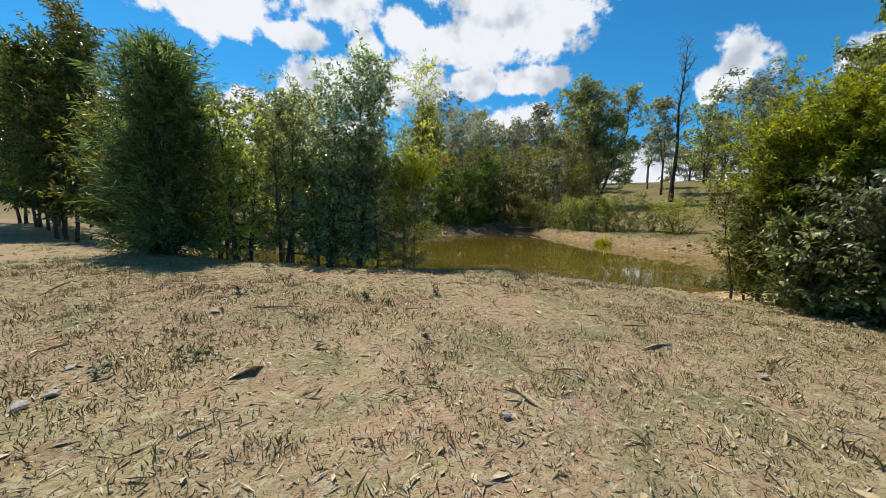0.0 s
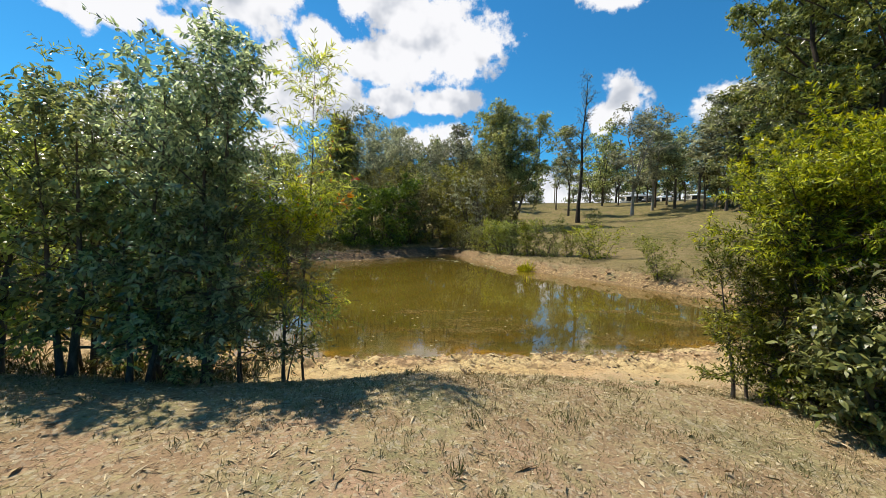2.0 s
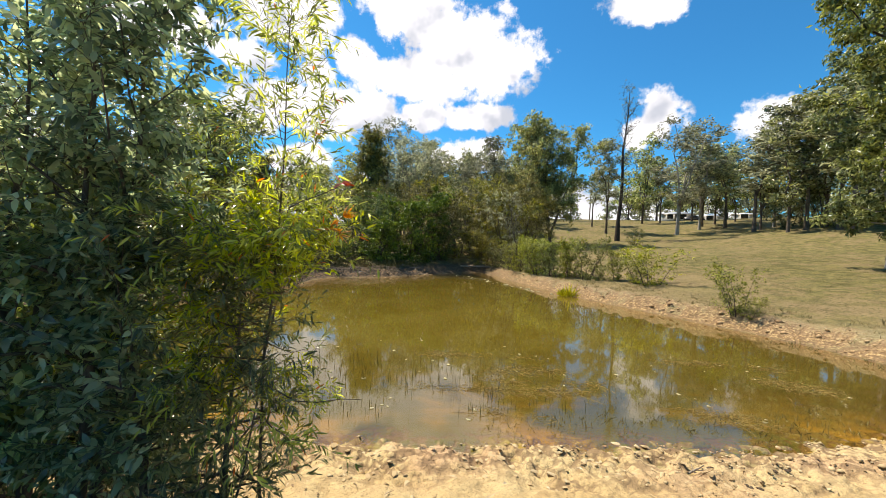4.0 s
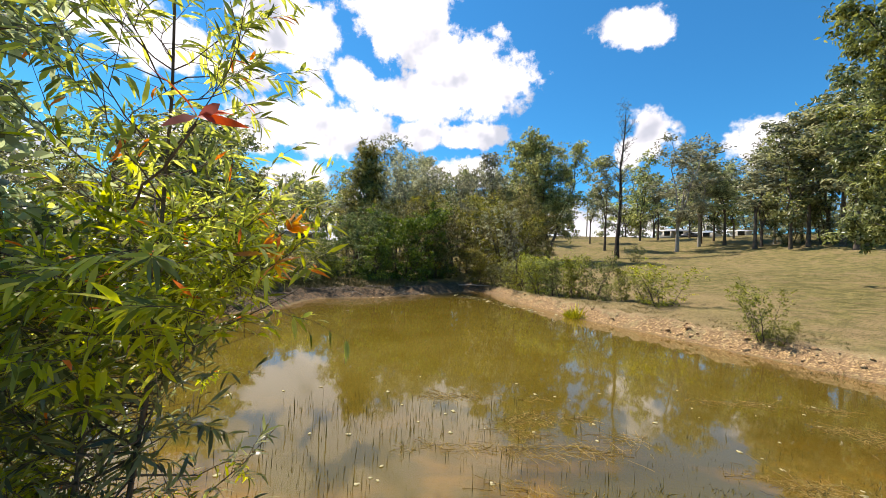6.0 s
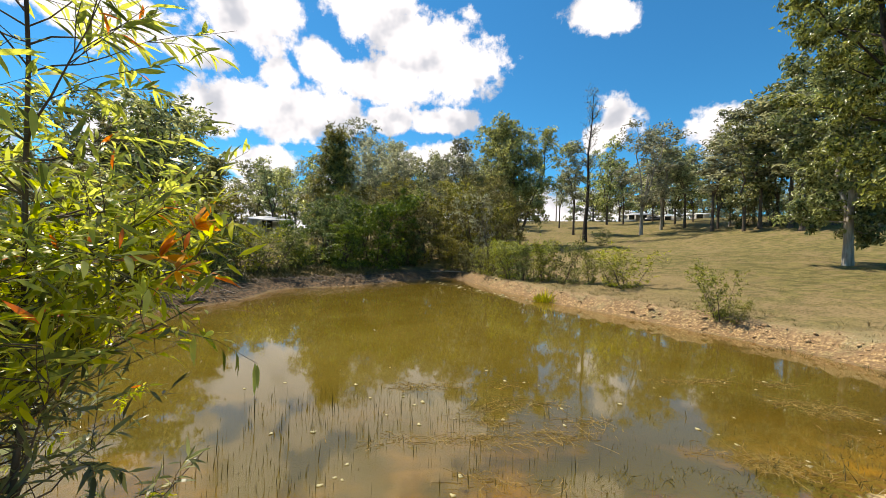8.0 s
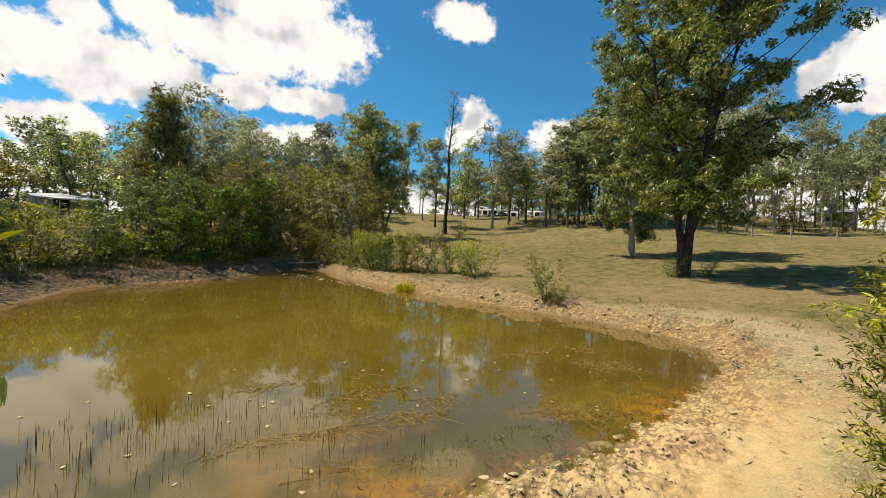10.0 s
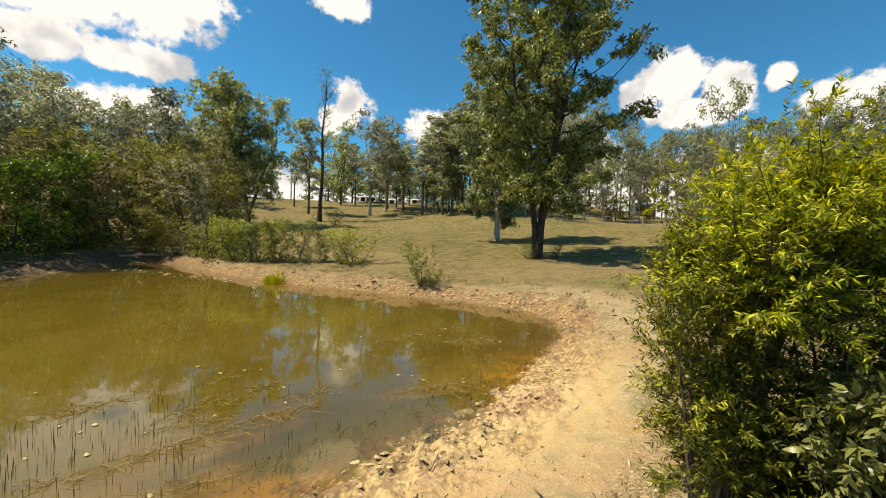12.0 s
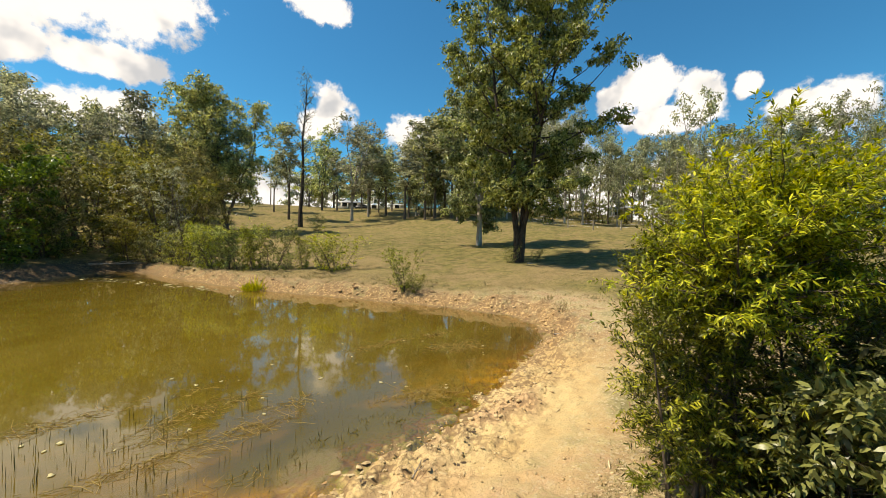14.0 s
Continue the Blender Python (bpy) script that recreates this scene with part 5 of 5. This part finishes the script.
blades("rank_grass", 700, (-6.5, -0.9, 6.4, 8.0), 0.11, M_REED, "dark rank grass and weeds under the dam trees", lambda x, y, z, d: (d > 0.7) & (d < 2.4) & (lattice(x * 1.4, y * 1.4, 71) > -0.35), 10, 0.10, 0.5)
blades("yellow_tuft", 70, (tuft_x - 0.5, tuft_x + 0.5, tuft_y - 0.4, tuft_y + 0.4), 0.32, M_LEAF_YELLOW, "yellow-green tuft of sedge at the waterline", lambda x, y, z, d: (d > -0.3) & (d < 0.5), 12, 0.1)
# rushes standing in the shallows
blades("rushes", 900, (-4.5, 3.2, 8.7, 11.6), 0.15, M_REED, "thin dark rushes standing in shallow water", lambda x, y, z, d: (d < -0.4) & (lattice(x * 1.1, y * 1.1, 31) > 0.0), 2, 0.16, 0.035, 0.022, -0.02, 0.02)
blades("rushes", 800, (2.5, 10.4, 8.8, 13.0), 0.07, M_REED, "short stubble of rushes in the shallows", lambda x, y, z, d: (d < -0.35) & (lattice(x * 0.8, y * 0.8, 32) > 0.0), 3, 0.12, 0.12, 0.02, -0.02, 0.05)


def weed_mats(count, test):
    """Tangled stalks floating in mats."""
    p = Pile()
    for _ in range(count):
        x, y = rng.uniform(0.6, 8.6), rng.uniform(8.8, 12.0)
        if not test(x, y):
            continue
        n = int(rng.integers(20, 60))
        c = np.stack([x + rng.normal(0, 0.22, n), y + rng.normal(0, 0.09, n), rng.uniform(0.004, 0.02, n)], -1)
        a = rng.uniform(0, 6.28, n)
        w = np.stack([np.cos(a), np.sin(a), rng.normal(0, 0.06, n)], -1)
        tubes(p, sway(rng, c, w, rng.uniform(0.06, 0.26, n), 4, rng.normal(0, 0.35, (n, 3)) * [1, 1, 0.1], 0.2), np.full((n, 4), 0.003), 3)
    tagged(new("water_weed", p.mesh("water_weed", M_WEED)), "tangled yellow-brown weed floating in the shallows", "water weed", "", "stuff")


weed_mats(54, lambda x, y: shore_distance(np.array([x]), np.array([y]))[0] < -0.35 and lattice(np.array([x * 0.7]), np.array([y * 1.4]), 41)[0] > -0.08)

# floating leaves, each its own
pads = []
for k in range(3):
    p = Pile()
    n = 9
    a = np.arange(n) * 2 * math.pi / n
    r = 0.035 * (1 + 0.18 * rng.normal(0, 1, n))
    top = np.stack([r * np.cos(a), 0.75 * r * np.sin(a), 0.004 + 0.003 * np.cos(2 * a)], -1)
    p.add(np.concatenate([top, top - [0, 0, 0.003]]), [tuple(range(n))], [tuple(range(2 * n - 1, n - 1, -1))], [(i, n + i, n + (i + 1) % n, (i + 1) % n) for i in range(n)])
    pads.append(p.mesh("floating_leaf", M_PAD))
PAD_FAR = [(7.35 - 0.105 * k + 0.35 * math.sin(7.1 * k), 22.9 + 0.26 * k + 0.4 * math.sin(3.7 * k)) for k in range(40)]
PAD_AT = [(0.30, 7.92 + 1.7), (0.29, 9.34), (0.95, 11.47), (3.16, 12.03), (2.83, 12.12), (5.16, 9.99), (5.0, 10.15), (2.33, 10.57)]
for i in range(64):
    if i < len(PAD_AT):
        x, y = PAD_AT[i]
    else:
        x, y = rng.uniform(-2.5, 9.6), rng.uniform(8.9, 13)
        if shore_distance(np.array([x]), np.array([y]))[0] > -0.5 or (y > 12 and i % 3):
            continue
    ob = new("floating_leaf", pads[i % 3])
    ob.matrix_basis = Matrix.LocRotScale((x, y, 0.004), Euler((0, 0, rng.uniform(0, 6))), Vector((1, 1, 1)) * rng.uniform(0.5, 1.2))
    tagged(ob, "pale dead leaf floating on the pond", "leaf", "leaves afloat on the pond")


for x, y in PAD_FAR:
    if shore_distance(np.array([x]), np.array([y]))[0] < -0.1:
        ob = new("floating_leaf", pads[int(rng.integers(3))])
        ob.matrix_basis = Matrix.LocRotScale((x, y, 0.004), Euler((0, 0, rng.uniform(0, 6))), Vector((1, 1, 1)) * rng.uniform(1.6, 3.4))
        tagged(ob, "broad pale leaf afloat by the far bank", "leaf", "leaves afloat on the pond")


def stick(x, y, long, turn, thick, label, forks=2, mat=None, bend=0.10):
    root = new("fallen_stick")
    root.matrix_basis = Matrix.LocRotScale((x, y, height(x, y) + thick * 0.8), Euler((0, 0, turn)), None)
    p = Pile()
    way = np.array([[1.0, 0, 0]])
    main = sway(rng, np.array([[0.0, 0, 0]]), way, np.array([long]), 7, np.array([[0, 0.8 * bend * rng.choice([-1, 1]), 0]]), bend) * [1, 1, 0.25 + 0.6 * (bend > 0.2)]
    tubes(p, main, thick * np.linspace(1, 0.4, 7)[None], 7)
    for _ in range(forks):
        s, _d = along(main, np.array([0]), rng.uniform(0.3, 0.8, 1))
        tubes(p, sway(rng, s, np.array([[0.7, rng.choice([-1, 1]) * 0.6, 0.12]]), np.array([long * 0.35]), 5, np.zeros((1, 3)), 0.1), thick * 0.5 * np.linspace(1, 0.4, 5)[None], 6)
    part("branch", p.mesh("branch", mat or M_STICK, True), root)
    return tagged(root, label, "stick")


stick(-0.36, 1.64, 0.34, 1.0, 0.011, "dry brown stick lying on the earth")
stick(-0.17, 1.73, 0.2, 0.95, 0.007, "thin dry stick on the earth", 1)
stick(3.45, 7.78, 0.3, 0.55, 0.012, "dark broken stick on the trodden clay", 2)
stick(1.0, 2.35, 0.16, -0.8, 0.006, "short dry twig on the earth", 0)
stick(-1.1, 2.0, 0.26, 1.2, 0.007, "thin dry twig on the earth", 1)
stick(-0.9, 3.0, 0.35, 0.3, 0.009, "dry forked twig on the earth", 1)
stick(0.2, 3.3, 0.3, 0.35, 0.007, "thin broken twig on the earth", 0)
stick(2.6, 4.0, 0.3, -0.3, 0.007, "dry twig in the grass", 1)
stick(*bearing(54.2, 21.6), 2.4, -0.4, 0.05, "grey fallen branch beneath the gum tree", 3, M_GREYWOOD)
stick(9.8, 9.3, 1.4, -0.4, 0.02, "grey branch washed up on the clay", 2, M_GREYWOOD)
drift_x, drift_y, _ = scatter(700, -9.5, 2.5, 15, 33, lambda x, y, z, d: (d > 0.05) & (d < 1.9))
for x, y in list(zip(drift_x, drift_y))[:70]:
    stick(x, y, rng.uniform(0.5, 1.7), rng.uniform(-3, 3), rng.uniform(0.015, 0.04), "twisted dead branch on the muddy far bank", 4, M_STICK, 0.42)
stick(*bearing(-2, 31.5), 3.0, 0.2, 0.07, "bleached log at the head of the pond", 2, M_GREYWOOD)


def lump(seed, mat, name, squash=0.6):
    """An angular clod or stone about one metre across, to be scaled."""
    r = np.random.default_rng(seed)
    bm = bmesh.new()
    for v in unit(r.normal(0, 1, (13, 3))) * r.uniform(0.38, 0.55, (13, 1)) * [1, 0.85, squash]:
        bm.verts.new(v)
    bmesh.ops.convex_hull(bm, input=bm.verts)
    me = bpy.data.meshes.new(name)
    bm.to_mesh(me)
    bm.free()
    me.materials.append(mat)
    return me


stones = [lump(100 + k, M_STONE, "stone") for k in range(3)]
for x, y, s in [(-1.35, 2.1, 0.09), (-0.2, 2.55, 0.06), (0.9, 1.9, 0.06), (1.3, 2.3, 0.07), (-2.1, 2.3, 0.08), (0.45, 2.75, 0.07), (2.4, 2.6, 0.06), (-1.2, 1.75, 0.11), (1.9, 3.1, 0.06), (-0.5, 3.5, 0.06)]:
    ob = new("stone", stones[int(rng.integers(3))])
    ob.matrix_basis = Matrix.LocRotScale((x, y, height(x, y) + 0.1 * s), Euler((0, 0, rng.uniform(0, 6))), (s, s * 0.75, s * 0.6))
    tagged(ob, "small pale stone lying in the dry grass", "stone", "stones on the dam wall")

for x, y, s, mat_, words in [(-1.38, 2.02, 0.075, M_STONE_RED, "reddish-brown stone on the bare earth"), (-1.18, 1.87, 0.085, M_STONE, "flat pale stone on the bare earth"), (-0.51, 3.19, 0.07, M_STONE, "pale stone beside a weed")]:
    ob = new("stone", lump(int(110 + 10 * y), mat_, "stone", 0.5))
    ob.matrix_basis = Matrix.LocRotScale((x, y, height(x, y) + 0.12 * s), Euler((0, 0, rng.uniform(0, 6))), (s, s * 0.8, s * 0.6))
    tagged(ob, words, "stone", "stones on the dam wall")


def weed(x, y, high, wide, mat_, label, count=34):
    """A small weed: a few thin stalks with leaves set round them."""
    root = new("weed_plant")
    root.location = spot(x, y, 0.01)
    n = 5
    a = rng.uniform(0, 6.28, n)
    start = np.stack([0.01 * np.cos(a), 0.01 * np.sin(a), np.zeros(n)], -1)
    way = unit(np.stack([wide * np.cos(a), wide * np.sin(a), np.full(n, high)], -1))
    stalks = sway(rng, start, way, np.full(n, math.hypot(high, wide)) * rng.uniform(0.6, 1, n), 5, np.zeros((n, 3)), 0.12)
    p = Pile()
    tubes(p, stalks, np.full((n, 1), 0.002) * np.linspace(1, 0.5, 5)[None], 4)
    part("stalk", p.mesh("stalk", M_BARK_BROWN), root)
    p = Pile()
    at_, way_ = along(stalks, rng.integers(0, n, count), rng.uniform(0.15, 1.0, count))
    leaves(p, at_, unit(way_ * 0.4 + aim(rng.uniform(0, 6.28, count), rng.normal(0.2, 0.4, count))), unit(rng.normal(0, 0.5, (count, 3)) + [0, 0, 1]), 0.035 * rng.uniform(0.6, 1.3, count), 0.016 * rng.uniform(0.6, 1.2, count), 0.2, True)
    part("foliage", p.mesh("foliage", mat_), root)
    tagged(root, label, "weed", "weeds on the dam wall")


weed(-0.20, 3.58, 0.09, 0.07, M_HERB, "low dark green weed in the dry grass", 60)
weed(0.40, 3.77, 0.16, 0.05, M_HERB_DRY, "upright withered brown weed", 30)
weed(-1.12, 3.90, 0.15, 0.06, M_HERB_DRY, "upright withered weed on the dam wall", 30)
weed(-0.83, 2.30, 0.05, 0.10, M_HERB, "flat green weed spreading on bare earth", 60)
weed(-1.20, 2.09, 0.04, 0.08, M_HERB, "flat green weed beside a reddish stone", 40)
weed(-1.20, 3.28, 0.07, 0.07, M_HERB, "small green weed in dry grass", 40)
weed(1.47, 6.06, 0.09, 0.07, M_HERB_DRY, "withered tuft at the edge of the clay", 40)
weed(3.70, 6.25, 0.08, 0.08, M_HERB, "green weed near the wattle stems", 50)

# dark mud clods standing in for hoof pits, their shade put into the colour
mud = [lump(300 + k, M_PIT_MUD, "mud_clod", 0.55) for k in range(3)]
for x, y, n in [(3.66, 7.96, 4), (3.95, 7.66, 4), (5.72, 7.62, 3), (4.6, 7.9, 3), (5.2, 8.15, 3), (3.1, 8.05, 3), (6.4, 8.1, 3)]:
    for _ in range(n):
        u, v, s = x + rng.normal(0, 0.06), y + rng.normal(0, 0.05), rng.uniform(0.035, 0.08)
        part("mud_clod", mud[int(rng.integers(3))], ground, "", Matrix.LocRotScale((u, v, float(rough_ground(np.array([u]), np.array([v]))[0][0]) + 0.1 * s), Euler((rng.uniform(-0.4, 0.4), 0, rng.uniform(0, 6))), (s, s * 0.8, s * 0.7)))

# clods of the trampled clay margin
clods = [lump(200 + k, M_CLOD, "clay_clod", 0.42) for k in range(5)]
x, y, z = scatter(2600, -1.5, 7.5, 6.6, 10.6, lambda x, y, z, d: (d > 0.02) & (d < 0.95) & (lattice(x * 2.2, y * 2.2, 51) > -0.25))
near = np.argsort(np.hypot(x - 2.2, y - 7.0))
for k in near[:280]:
    s = 0.075 * math.exp(min(rng.normal(0, 0.45), 0.6))
    part("clay_clod", clods[int(rng.integers(5))], ground, "", Matrix.LocRotScale((x[k], y[k], z[k] - 0.05 * s), Euler((rng.uniform(-0.3, 0.3), rng.uniform(-0.3, 0.3), rng.uniform(0, 6))), (s, s * rng.uniform(0.5, 0.9), s * rng.uniform(0.35, 0.65))))
x2, y2, z2 = scatter(8000, -3, 13, 8, 32, lambda x, y, z, d: (d > -0.02) & (d < 0.95) & (lattice(x * 1.3, y * 1.3, 53) + 0.5 * lattice(x * 4, y * 4, 54) > -0.1) & (y > 9) & ((x > 5) | (y > 14)))
x3, y3, z3 = scatter(17000, -1.5, 10, 4.8, 10.5, lambda x, y, z, d: (d > 0.03) & (d < 2.4) & (lattice(x * 1.6, y * 1.6, 52) + rng.uniform(-0.6, 0.6, len(x)) > 0.25 * d - 0.1))
unit_v = np.array([(1, 0, 0), (-1, 0, 0), (0, 1, 0), (0, -1, 0), (0, 0, 1), (0, 0, -1)]) * 0.5
unit_f = np.array([(0, 2, 4), (2, 1, 4), (1, 3, 4), (3, 0, 4), (2, 0, 5), (1, 2, 5), (3, 1, 5), (0, 3, 5)])


def crumbs(name, cx, cy, cz, size, mat):
    """Crumbled earth too small and too many to count."""
    n = len(cx)
    s = size * np.exp(np.clip(rng.normal(0, 0.5, n), -1, 0.9))
    v = unit_v[None] * s[:, None, None] * rng.uniform(0.6, 1.3, (n, 6, 3)) * [1, 1, 0.5] + np.stack([cx, cy, cz - 0.12 * s], -1)[:, None]
    pile = Pile()
    pile.add(v, (np.arange(n)[:, None, None] * 6 + unit_f[None]).reshape(-1, 3))
    tagged(part(name, pile.mesh(name, mat), ground), "", "", "", "stuff")


crumbs("clay_crumbs", x[near[280:]], y[near[280:]], z[near[280:]], 0.055, M_CLOD)
crumbs("clay_grit", x3, y3, z3, 0.03, M_CLOD)
crumbs("eroded_clay_lumps", x2, y2, z2, 0.12, M_CLOD_RED)
